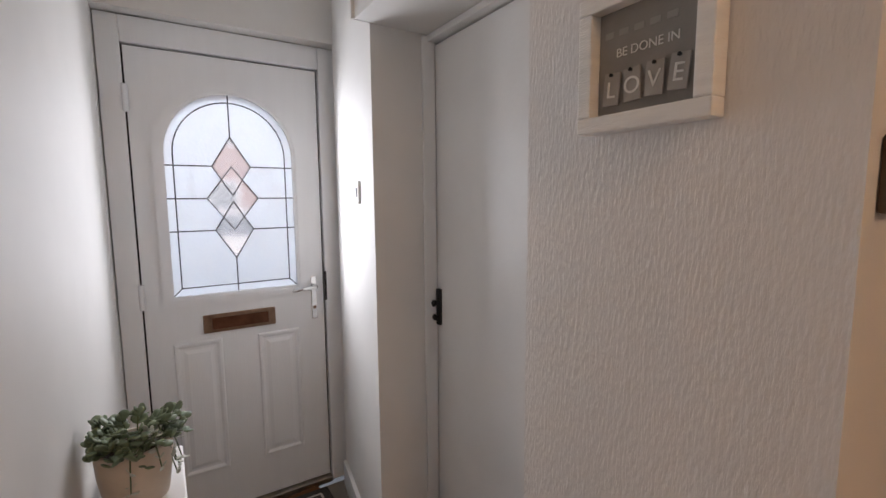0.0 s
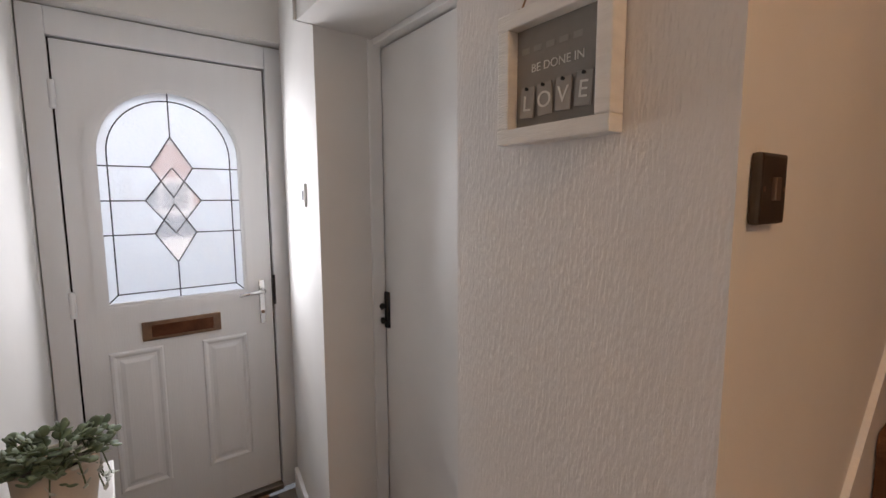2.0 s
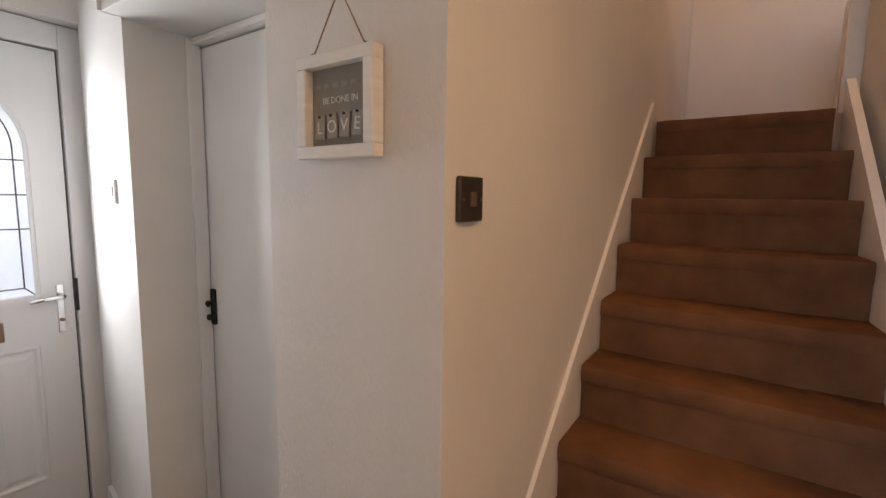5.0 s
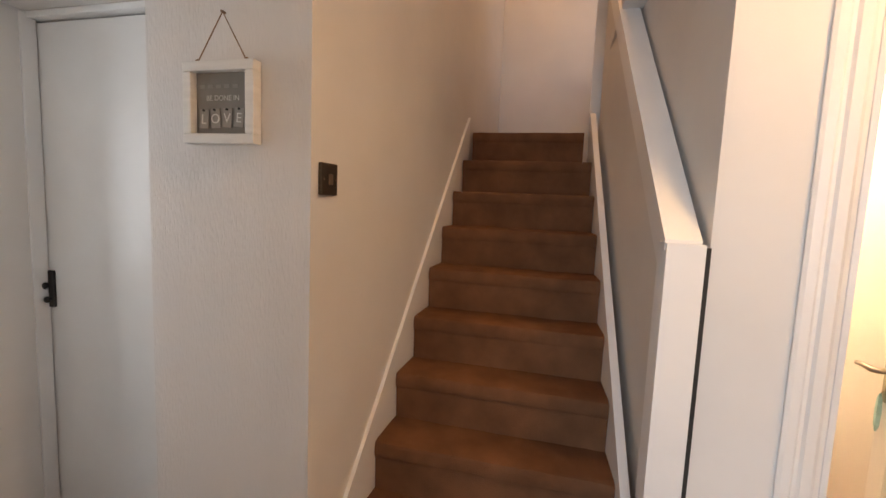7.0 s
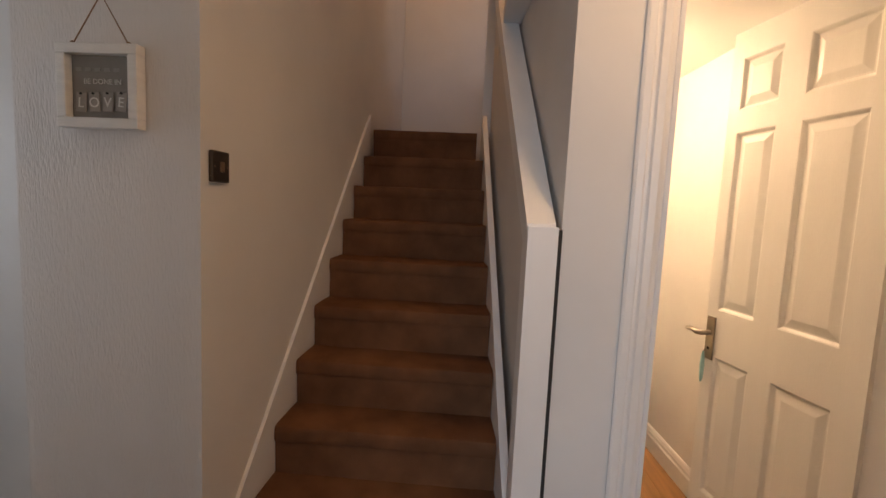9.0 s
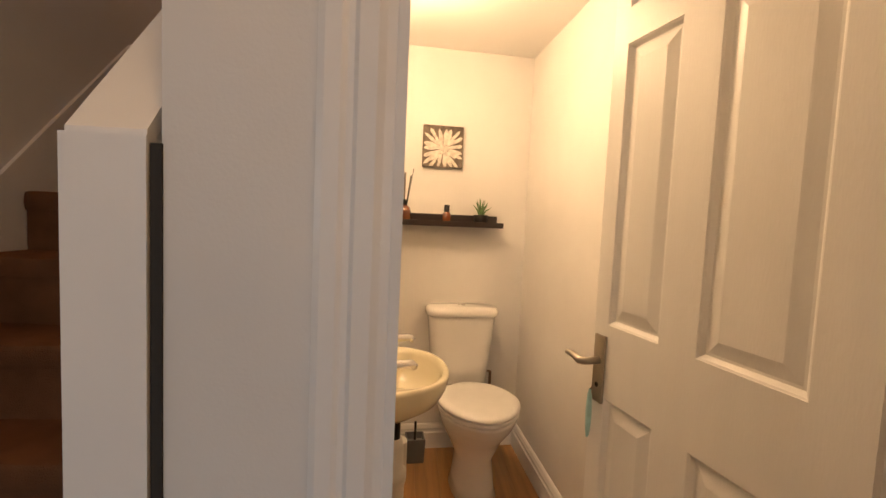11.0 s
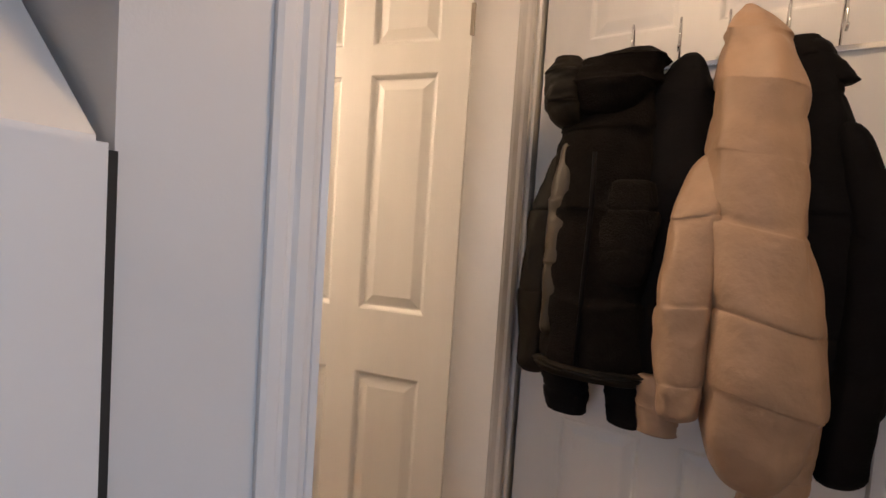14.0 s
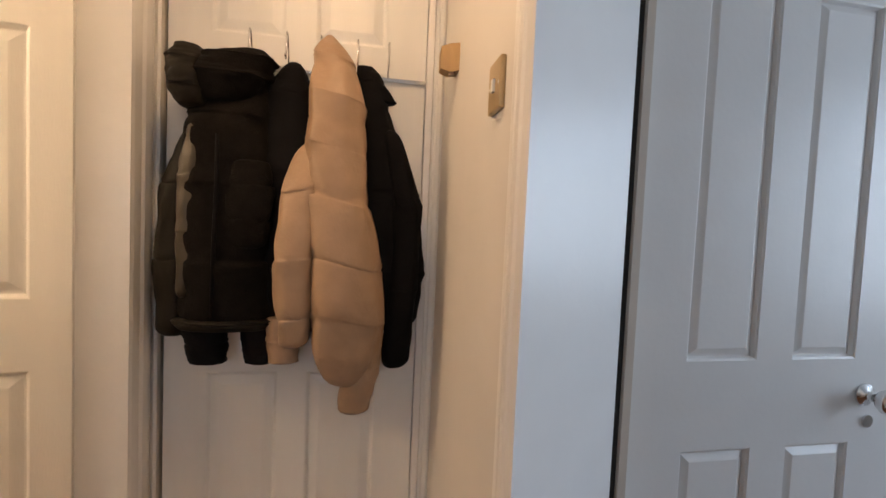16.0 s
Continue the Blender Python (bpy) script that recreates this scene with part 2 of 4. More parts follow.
# wall beside the front door, and the recess of the cupboard
bm = bmesh.new()
prism(bm, [(0.665, 1.437), (0.86, 1.437), (0.95, 1.46), (0.95, 2.12), (0.775, 2.12)], 0, HALLTOP)
box(bm, 0.612, 0.648, 1.965, 0.95, 1.437, HALLTOP)
prism(bm, [(0.601, 1.437), (0.601, 1.43), (0.668, 1.43), (0.668, 1.437)], 1.965, HALLTOP)
structure("wall_northeast", bm, WALL, "off-white plastered wall with a cupboard recess", "wall")
bm = bmesh.new()
prism(bm, [(0.603, 0.199), (0.72, 0.2505), (0.95, 0.2505), (0.95, 0.648), (0.612, 0.648)], 0, HALLTOP)
structure("wall_east", bm, PAPER, "wall in embossed off-white wallpaper", "wall")
structure("wall_stair_north", prism(bmesh.new(), [(0.603, 0.199), (3.1, 0.150), (3.1, 0.25), (0.72, 0.25)], 0, 5.0), WALL, "plain plastered wall beside the stairs", "wall")
structure("wall_landing", B(3.02, -1.9, 0, 3.15, 0.15, 5.0), WALL, "plain plastered wall behind the landing", "wall")
bm = bmesh.new()
prism(bm, [(0.757, -0.637), (2.25, -0.522), (2.25, -0.602), (0.862, -0.752), (0.845, -0.831), (0.708, -0.856)], 0, 5.0)
structure("wall_stair_south", bm, WALL, "plastered wall between stairs and toilet room", "wall")
structure("ceiling_stairwell", B(0.5, -2.0, 5.0, 3.2, 0.3, 5.1), CEIL, "white ceiling above the stairs", "ceiling")
structure("wall_stair_upper", B(0.45, -0.62, HALLTOP, 0.60, 0.3, 5.0), WALL, "plastered wall above the hall ceiling", "wall")
structure("wall_landing_south", B(2.2, -1.9, 2.21, 3.1, -1.8, 5.0), WALL, "plain plastered wall of the landing", "wall")
# hall wall with the doorway to the toilet room
bm = bmesh.new()
prism(bm, [(0.707, -0.862), (0.845, -0.835), (0.82, -1.66), (0.718, -1.66)], 2.06, HALLTOP)
prism(bm, [(0.716, -1.512), (0.82, -1.474), (0.83, -1.9), (0.716, -1.9)], 0, 2.06)
structure("wall_southeast", bm, WALL, "plastered wall above the toilet door", "wall")
bm = bmesh.new()
box(bm, -0.5, -1.80, 2.10, 0.75, -1.66, HALLTOP)
box(bm, -0.5, -1.80, 0, -0.08, -1.66, 2.10)
box(bm, 0.70, -1.80, 0, 0.75, -1.66, 2.10)
box(bm, -0.08, -1.80, 0, 0.70, -1.74, 2.10)
structure("wall_south", bm, WALL, "cream plastered wall round the coat door", "wall")
bm = bmesh.new()
prism(bm, [SW, SWN, (-0.39, -1.0), (-0.39, -1.66)], 0, HALLTOP)
structure("wall_southwest", bm, WALL, "cream plastered wall between two doorways", "wall")
bm = bmesh.new()
run(bm, (-0.10, 2.12), NWJ, -0.20, 0, HALLTOP)
structure("wall_west", bm, WALL, "off-white plastered hall wall", "wall")
bm = bmesh.new()
run(bm, NWJ, SWN, -0.2, 2.06, HALLTOP)
structure("wall_west_lintel", bm, WALL, "wall above the living room doorway", "wall")
# the room to the west, closed
structure("floor_living_room", B(-3.2, -2.2, -0.05, -0.7, 2.2, 0), CARPET, "brown carpeted living room floor", "floor")
structure("ceiling_living_room", B(-3.2, -2.2, HALLTOP, -0.6, 2.2, HALLTOP + 0.1), CEIL, "white living room ceiling", "ceiling")
bm = bmesh.new()
box(bm, -3.2, 2.2, 0, -0.3, 2.3, HALLTOP)
box(bm, -3.2, -2.3, 0, -0.3, -2.2, HALLTOP)
box(bm, -3.3, -2.3, 0, -3.2, 2.3, 0.8)
box(bm, -3.3, -2.3, 2.2, -3.2, 2.3, HALLTOP)
box(bm, -3.3, -2.3, 0.8, -3.2, -1.2, 2.2)
box(bm, -3.3, 0.9, 0.8, -3.2, 2.3, 2.2)
structure("wall_living_room", bm, WALL, "plain pale living room walls with a window opening", "wall")
# toilet room
structure("wall_toilet_back", prism(bmesh.new(), [(2.78, -1.83), (2.87, -1.83), (2.74, -0.48), (2.65, -0.48)], 0, 2.3), WALL, "cream painted back wall of the toilet room", "wall")
structure("wall_toilet_left", run(bmesh.new(), (0.86, -0.776), (2.74, -0.572), 0.018, 0, 2.3), WALL, "cream painted side wall of the toilet room", "wall")
structure("wall_toilet_right", run(bmesh.new(), (2.78, -1.500), (0.82, -1.600), 0.10, 0, 2.3), WALL, "cream painted side wall of the toilet room", "wall")
structure("ceiling_toilet", B(0.74, -1.83, 2.13, 2.87, -0.50, 2.2), CEIL, "white toilet room ceiling", "ceiling")
# outside
structure("ground", B(-40, 2.35, -0.3, 40, 60, -0.15), mat("asphalt", (0.16, 0.16, 0.16), 0.9, vary=0.2, bump=0.5), "grey street outside the front door", "ground")

UP = (1.763, 2.10, 0.160, 0.1636)   # landing height, its front edge, riser, going


# ---- front door ----
def fill_hole(outer, inner, y0, y1):
    """A flat slab with a hole, outlines in x and z, from y0 to y1."""
    bm = bmesh.new()
    edges = []
    for loop in (outer, inner):
        vs = [bm.verts.new((x, y0, z)) for x, z in loop]
        edges += [bm.edges.new((vs[i], vs[(i + 1) % len(vs)])) for i in range(len(vs))]
    bmesh.ops.triangle_fill(bm, use_beauty=True, edges=edges)
    r = bmesh.ops.extrude_face_region(bm, geom=list(bm.faces))
    for v in r["geom"]:
        if isinstance(v, bmesh.types.BMVert):
            v.co.y = y1
    return bm


def arch(o, n=24):
    """The glazing's outline, drawn in by o."""
    c, r, spring = 0.340, 0.258 - o, 1.602
    return [(c - r, 1.007 + o), (c + r, 1.007 + o)] + [(c + r * math.cos(math.pi * i / n), spring + r * math.sin(math.pi * i / n)) for i in range(n + 1)]


def front_door():
    d = thing("door_1", pose(0, 0, 0), "white composite front door with arched leaded glazing, closed", "door", kind="structure")
    frm = bmesh.new()
    for a in ((-0.096, 2.165, 0, -0.022, 2.25, 2.10), (0.718, 2.165, 0, 0.795, 2.25, 2.10), (-0.022, 2.165, 2.003, 0.718, 2.25, 2.10)):
        box(frm, *a, bevel=0.004)
    part("door_frame", frm, UPVC, d)
    part("threshold", B(-0.02, 2.15, 0.0, 0.716, 2.26, 0.026, bevel=0.004), NICKEL, d, "dull metal threshold bar")
    part("seal", fill_hole([(-0.022, 0.026), (0.718, 0.026), (0.718, 2.003), (-0.022, 2.003)], [(-0.013, 0.034), (0.708, 0.034), (0.708, 1.994), (-0.013, 1.994)], 2.196, 2.204), GAP, d, "black rubber seal")
    leaf = part("leaf", fill_hole([(-0.015, 0.032), (0.710, 0.032), (0.710, 1.996), (-0.015, 1.996)], arch(0.0), 2.18, 2.225), UPVC, d)
    part("glazing_bead", fill_hole(arch(-0.030), arch(-0.002), 2.170, 2.181), UPVC, d)
    part("glazing_rim", fill_hole(arch(-0.003), arch(0.010), 2.174, 2.19), UPVC, d)
    for x0, z0, x1, z1 in ((0.074, 0.223, 0.259, 0.819), (0.403, 0.222, 0.588, 0.812)):
        bm = bmesh.new()
        prof = [(0.0, 2.1805), (0.006, 2.172), (0.014, 2.172), (0.024, 2.1785), (0.034, 2.1785), (0.050, 2.1735)]
        loops = [[bm.verts.new((a, y, b)) for a, b in ((x0 + o, z0 + o), (x1 - o, z0 + o), (x1 - o, z1 - o), (x0 + o, z1 - o))] for o, y in prof]
        for a, b in zip(loops, loops[1:]):
            for k in range(4):
                bm.faces.new((a[k], a[(k + 1) % 4], b[(k + 1) % 4], b[k]))
        bm.faces.new(loops[-1])
        bm.faces.new(loops[0])
        part("panel", bm, UPVC, leaf)
    # glazing: obscured field, clear bevelled diamonds, lead lines
    c = 0.337
    right = [(0, 1.678), (0.075, 1.555), (0.041, 1.4995), (0.100, 1.42), (0.041, 1.341), (0.075, 1.285), (0, 1.163)]
    dia = [(c + x, z) for x, z in right] + [(c - x, z) for x, z in right[-2:0:-1]]
    pane = part("pane", fill_hole(arch(0.001), dia, 2.196, 2.204), FROST, d, "obscured textured glass")
    bm = extrude_y(bmesh.new(), dia, 2.195, 2.203)
    clear = part("bevelled_pane", bm, BEVEL, d, "clear bevelled diamond glass")
    clear.visible_shadow = False
    bm = bmesh.new()
    lines = [[(c, 1.678), (c, 1.858)], [(c, 1.163), (c, 1.009)]]
    for z, hw in ((1.555, 0.075), (1.42, 0.10), (1.285, 0.075)):
        lines += [[(c - hw, z), (0.083, z)], [(c + hw, z), (0.597, z)]]
    for z, hw, hh in ((1.555, 0.075, 0.123), (1.42, 0.10, 0.135), (1.285, 0.075, 0.122)):
        lines += [[(c, z + hh), (c + hw, z), (c, z - hh), (c - hw, z), (c, z + hh)]]
    inner = arch(0.040)
    lines += [inner + inner[:1], [(0.083, 1.008), (0.122, 1.047)], [(0.597, 1.008), (0.558, 1.047)]]
    for ln in lines:
        for a, b in zip(ln, ln[1:]):
            tube(bm, [(a[0], 2.193, a[1]), (b[0], 2.193, b[1])], 0.0026, 6)
    part("lead_lines", bm, LEAD, d, "dark lead strips")
    # letter plate
    lp = part("letter_plate", B(0.189, 2.168, 0.848, 0.482, 2.181, 0.926, bevel=0.003), BRASS, d, "worn brass letter plate")
    part("flap", B(0.222, 2.163, 0.862, 0.452, 2.170, 0.912, bevel=0.003), mat("letter_flap", (0.16, 0.07, 0.04), 0.3, metal=0.8, vary=0.3, scale=20), lp)
    h = part("door_handle", B(0.650, 2.172, 0.845, 0.676, 2.181, 1.048, bevel=0.004), CHROME, d, "chrome lever handle")
    part("lever", tube(bmesh.new(), [(0.663, 2.18, 1.003), (0.663, 2.135, 1.003), (0.655, 2.125, 1.003), (0.60, 2.124, 1.001), (0.555, 2.128, 0.996)], [0.011, 0.010, 0.010, 0.008, 0.007], 10), CHROME, h, smooth=True)
    part("lock_cylinder", lathe(bmesh.new(), [(0.008, 0), (0.008, 0.006), (0.005, 0.007)], 14), BRASS, h).matrix_local = pose(0.663, 2.174, 0.90, 90)
    for z in (0.28, 1.03, 1.80):
        part("hinge", lathe(bmesh.new(), [(0.010, -0.05), (0.011, -0.045), (0.011, 0.045), (0.010, 0.05)], 12, (-0.019, 2.168, z)), UPVC, d, "white hinge")
    part("latch_keep", B(0.712, 2.160, 0.93, 0.722, 2.168, 1.07), GAP, d)


front_door()
structure("baseboard", run(bmesh.new(), (0.771, 2.10), (0.664, 1.437), -0.016, 0, 0.12), GLOSS, "white skirting board by the front door", "skirting")
mat_c = mat("doormat_pile", (0.075, 0.07, 0.068), 0.98, vary=0.2, scale=60, bump=1.0, bscale=600, spec=0.1)
dm = thing("doormat", pose(0.33, 1.83, 0.0), "dark grey doormat with white diamond lines inside the door", "doormat")
part("mat_body", B(-0.40, -0.28, 0.001, 0.34, 0.28, 0.014, bevel=0.004), mat_c, dm)
white_pile = mat("white_pile", (0.55, 0.54, 0.52), 0.95, vary=0.1, scale=80, bump=0.8, bscale=500)
bm = bmesh.new()
for o in (0.04, 0.07):
    for a in ((-0.40 + o, -0.28 + o, 0.34 - o, -0.272 + o), (-0.40 + o, 0.272 - o, 0.34 - o, 0.28 - o), (-0.40 + o, -0.272 + o, -0.392 + o, 0.272 - o), (0.332 - o, -0.272 + o, 0.34 - o, 0.272 - o)):
        box(bm, a[0], a[1], 0.012, a[2], a[3], 0.0165)
for i in range(5):
    x = -0.28 + i * 0.125
    run(bm, (x, -0.18), (x + 0.06, 0.0), 0.008, 0.012, 0.0165)
    run(bm, (x + 0.06, 0.0), (x, 0.18), 0.008, 0.012, 0.0165)
part("border_lines", bm, white_pile, dm, "white woven lines")
bell = thing("wall_switch", pose(0.700, 1.655, 1.437, 0, 0, -9.2), "small white switch plate beside the front door", "switch")
part("plate", B(-0.010, -0.026, -0.042, 0.0, 0.026, 0.042, bevel=0.003), PLAST, bell)
part("rocker", B(-0.014, -0.010, -0.018, -0.009, 0.010, 0.018, bevel=0.002), mat("grey_rocker", (0.35, 0.36, 0.38), 0.4), bell)


# ---- cupboard ----
cup = thing("door_2", pose(0, 0, 0), "flat white painted cupboard door, shut, in a recess", "door", kind="structure")
part("leaf", B(0.905, 0.65, 0.02, 0.94, 1.444, 1.937, bevel=0.002), GLOSS, cup)
# No rubber here: a near-black box behind the leaf paints the gap's shade.
part("seal", B(0.925, 0.64, 0.0, 0.955, 1.452, 1.945), GAP, cup, "near-black backing standing for the shade round the door")
bm = bmesh.new()
box(bm, 0.858, 1.450, 0, 0.95, 1.475, 1.958, bevel=0.004)
box(bm, 0.872, 0.64, 1.943, 0.95, 1.450, 1.964, bevel=0.003)
box(bm, 0.852, 1.430, 0, 0.902, 1.452, 1.958, bevel=0.004)
part("door_frame", bm, GLOSS, cup)
la = part("latch", B(0.894, 1.404, 0.955, 0.906, 1.428, 1.088, bevel=0.003), BLACK, cup, "black iron latch")
part("bolt", tube(bmesh.new(), [(0.890, 1.425, 1.03), (0.878, 1.452, 1.045), (0.876, 1.466, 1.045)], [0.012, 0.011, 0.009], 10), BLACK, la, smooth=True)
part("knob", lathe(bmesh.new(), [(0.006, 0), (0.007, 0.008), (0.012, 0.012), (0.011, 0.018), (0.004, 0.021)], 14), BLACK, la, smooth=True).matrix_local = pose(0.895, 1.416, 0.985, 0, -90)
part("keeper", B(0.845, 1.442, 0.90, 0.853, 1.462, 0.985, bevel=0.003), PLAST, cup, "chipped white painted keeper")


# ---- picture ----
def text_mesh(name, words, size, m, material, parent):
    cu = bpy.data.curves.new(name, "FONT")
    cu.body, cu.size, cu.align_x, cu.align_y, cu.extrude = words, size, "CENTER", "CENTER", 0.0004
    tmp = bpy.data.objects.new(name, cu)
    me = bpy.data.meshes.new_from_object(tmp)
    bpy.data.objects.remove(tmp)
    me.materials.append(material)
    ob = new(name, me)
    ob.parent = parent
    ob.matrix_local = m
    return ob


PIC_Y, PIC_Z, PW, PH = 0.4165, 1.589, 0.186, 0.180
pic = thing("picture_frame", pose(0.6035, PIC_Y, PIC_Z, 0, 0, 0), "white wooden box frame with lettered tags hung on twine", "picture")
FRAMEW = mat("white_limed_wood", (0.80, 0.78, 0.74), 0.5, vary=0.06, scale=12, bump=0.25, bscale=80, stretch=(1, 1, 6))
SLATE = mat("grey_board", (0.27, 0.25, 0.225), 0.8, vary=0.08, scale=20, bump=0.2, bscale=300)
CHALK = mat("chalk_white", (0.72, 0.70, 0.66), 0.8, vary=0.05)
TAG = mat("grey_tag", (0.34, 0.315, 0.285), 0.75, vary=0.08, scale=30)
TWINE = mat("brown_twine", (0.28, 0.17, 0.09), 0.9, vary=0.2, scale=200, bump=0.5, bscale=600)
hw, hh, fw = PW / 2, PH / 2, 0.022
for nm, a in (("top_rail", (-0.028, -hw, hh - fw, 0.0, hw, hh)), ("bottom_rail", (-0.028, -hw, -hh, 0.0, hw, -hh + fw)), ("side_rail", (-0.0275, -hw, -hh + fw, 0.0, -hw + fw, hh - fw)), ("side_rail", (-0.0275, hw - fw, -hh + fw, 0.0, hw, hh - fw))):
    part(nm, B(*a, bevel=0.0025), FRAMEW, pic)
part("backing_board", B(-0.009, -hw + fw, -hh + fw, -0.003, hw - fw, hh - fw), SLATE, pic, "grey printed board")
FACE = pose(0, 0, 0, 90, 0, -90)
text_mesh("lettering", "BE DONE IN", 0.016, pose(-0.0097, 0.0, 0.012) @ FACE, CHALK, pic)
for i in range(5):
    part("faint_lettering", B(-0.0098, 0.048 - i * 0.022, 0.034, -0.0092, 0.062 - i * 0.022, 0.042), TAG, pic)
for i, ch in enumerate("LOVE"):
    y, tilt = 0.046 - i * 0.031, (4, -3, 3, 6)[i]
    tag = part("letter_tag", B(-0.0025, -0.012, -0.021, 0.0, 0.012, 0.021, bevel=0.0008), TAG, pic, "small grey hanging letter tag")
    tag.matrix_local = pose(-0.013, y, -0.034 + (0, 0.001, 0.002, 0.003)[i], tilt, 0, 0)
    text_mesh("letter", ch, 0.030, pose(-0.003, 0, -0.002) @ FACE, CHALK, tag)
    part("peg", lathe(bmesh.new(), [(0.002, 0), (0.0025, 0.003)], 10), BLACK, tag).matrix_local = pose(-0.003, 0, 0.018, 0, -90)
part("twine", tube(bmesh.new(), [(-0.012, hw - 0.028, hh), (-0.008, 0.0, hh + 0.108), (-0.012, -hw + 0.028, hh)], 0.0016, 6), TWINE, pic, "brown twine loop")
for y in (hw - 0.028, -hw + 0.028):
    part("knot", lathe(bmesh.new(), [(0.001, -0.002), (0.005, 0.0), (0.005, 0.005), (0.001, 0.008)], 10, (-0.012, y, hh)), TWINE, pic)
part("nail", lathe(bmesh.new(), [(0.003, 0), (0.003, 0.012)], 8), BRASS, pic).matrix_local = pose(0.0, 0.0, hh + 0.108, 0, -90)


def switch_plate(m, w, h, material, label, rockers=1, rmat=None):
    sw = thing("light_switch", m, label, "switch")
    pl = part("plate", B(-w / 2, -0.011, -h / 2, w / 2, 0.0, h / 2, bevel=0.004), material, sw)
    for i in range(rockers):
        x = (i - (rockers - 1) / 2) * 0.02
        part("rocker", B(x - 0.007, -0.0155, -0.012, x + 0.007, -0.010, 0.012, bevel=0.0015), rmat or material, pl)
    for z in (-h * 0.0, ):
        for x in (-w * 0.38, w * 0.38):
            part("screw", lathe(bmesh.new(), [(0.003, 0), (0.003, 0.001)], 10), rmat or material, pl).matrix_local = pose(x, -0.0105, z, 90)
    return sw


switch_plate(pose(0.666, 0.1973, 1.431, 0, 0, -1.12), 0.070, 0.074, BRONZE, "black nickel light switch on the stair wall", 1, BRASS)


# ---- stairs ----
def edge_y(x):
    return -0.553 + 0.073 * (x - 0.753)


st = thing("stairs", pose(0, 0, 0), "brown carpeted staircase between white side boards", "stairs", kind="structure")
top, front, rise, going = UP
for i in range(11):
    z1 = top - i * rise
    x0 = front - i * going if i < 10 else 0.50
    x1 = x0 + going + 0.10 if i else 3.05
    bm = bmesh.new()
    prof = [(x0 + 0.008, z1 - rise - 0.02), (x0 + 0.006, z1 - 0.05)]
    prof += [(x0 + 0.006 - 0.009 * math.sin(a), z1 - 0.027 + 0.027 * (-math.cos(a))) for a in [math.pi * k / 7 for k in range(1, 7)]]
    prof += [(x0 + 0.02, z1), (x1, z1), (x1, z1 - rise - 0.02)]
    n = 14
    rows = []
    for k in range(n + 1):
        f = k / n
        y = (edge_y((x0 + x1) / 2) + 0.004) * (1 - f) + (0.1875 - 0.0196 * ((x0 + x1) / 2 - 0.603)) * f
        rows.append([bm.verts.new((x + 0.004 * noise.noise((k * 0.7, i * 3.1, z * 9)), y, z + 0.0035 * noise.noise((k * 0.8, i * 5.3, x * 8)))) for x, z in prof])
    for a, b in zip(rows, rows[1:]):
        for j in range(len(prof)):
            bm.faces.new((a[j], a[(j + 1) % len(prof)], b[(j + 1) % len(prof)], b[j]))
    bm.faces.new(rows[0]), bm.faces.new(rows[-1][::-1])
    part("step", bm, CARPET, st, smooth=False)
slope = rise / going


def nose_z(x):
    return top - (front - x) * slope


def board(y0, y1, lo, hi, xa, xb):
    """A sloping board whose edges lie lo and hi above the nosings."""
    bm = bmesh.new()
    pts = [(xa, max(0.0, nose_z(xa) + lo)), (xb, nose_z(xb) + lo), (xb, nose_z(xb) + hi), (xa, nose_z(xa) + hi)]
    a = [bm.verts.new((x, y0(x), z)) for x, z in pts]
    b = [bm.verts.new((x, y1(x), z)) for x, z in pts]
    bm.faces.new(a), bm.faces.new(b[::-1])
    for i in range(4):
        bm.faces.new((a[i], b[i], b[(i + 1) % 4], a[(i + 1) % 4]))
    return bm


part("side_board", board(lambda x: 0.1870 - 0.0196 * (x - 0.603), lambda x: 0.1985 - 0.0196 * (x - 0.603), -0.30, 0.098, 0.61, 2.07), GLOSS, st, "white painted stair string")
part("side_board", board(lambda x: edge_y(x) - 0.013, lambda x: edge_y(x) + 0.012, -0.30, 0.06, 0.775, 2.14), GLOSS, st, "white painted stair string")
structure("landing_trim", B(2.232, -0.518, top, 2.262, -0.440, 4.4), GLOSS, "white corner post at the landing", "trim")
structure("landing_string", extrude_y(bmesh.new(), [(2.42, 1.763), (2.60, 1.763), (2.60, 1.98)], -0.520, -0.500), CARPET, "brown carpeted edge of the next flight", "stairs")
bal = thing("stair_balustrade", pose(0, 0, 0), "boxed-in white stair balustrade with a flat cap", "balustrade", kind="structure")
CAP = 1.324 - nose_z(0.753)
part("side_panel", board(lambda x: edge_y(x) - 0.064, lambda x: edge_y(x) - 0.040, -0.30, CAP - 0.02, 0.78, 2.20), WALL, bal, "off-white boarded panel")
part("fascia", board(lambda x: edge_y(x) - 0.038, lambda x: edge_y(x) - 0.004, CAP - 0.125, CAP - 0.0225, 0.806, 2.19), GLOSS, bal, "white fascia board under the cap")
part("cap_rail", board(lambda x: edge_y(x) - 0.070, lambda x: edge_y(x) + 0.002, CAP - 0.022, CAP, 0.760, 2.22), GLOSS, bal, "white flat cap rail")
part("end_post", prism(bmesh.new(), [(0.748, -0.628), (0.805, -0.622), (0.805, -0.547), (0.748, -0.553)], 0, 1.324), GLOSS, bal, "white boxed end post")
# Solid dark strip, no trim: the shadow line between post and wall as colour.
structure("trim", prism(bmesh.new(), [(0.753, -0.6385), (0.760, -0.6385), (0.760, -0.6285), (0.753, -0.6285)], 0, 1.318), GAP, "near-black strip standing for the shade between balustrade and wall", "gap")


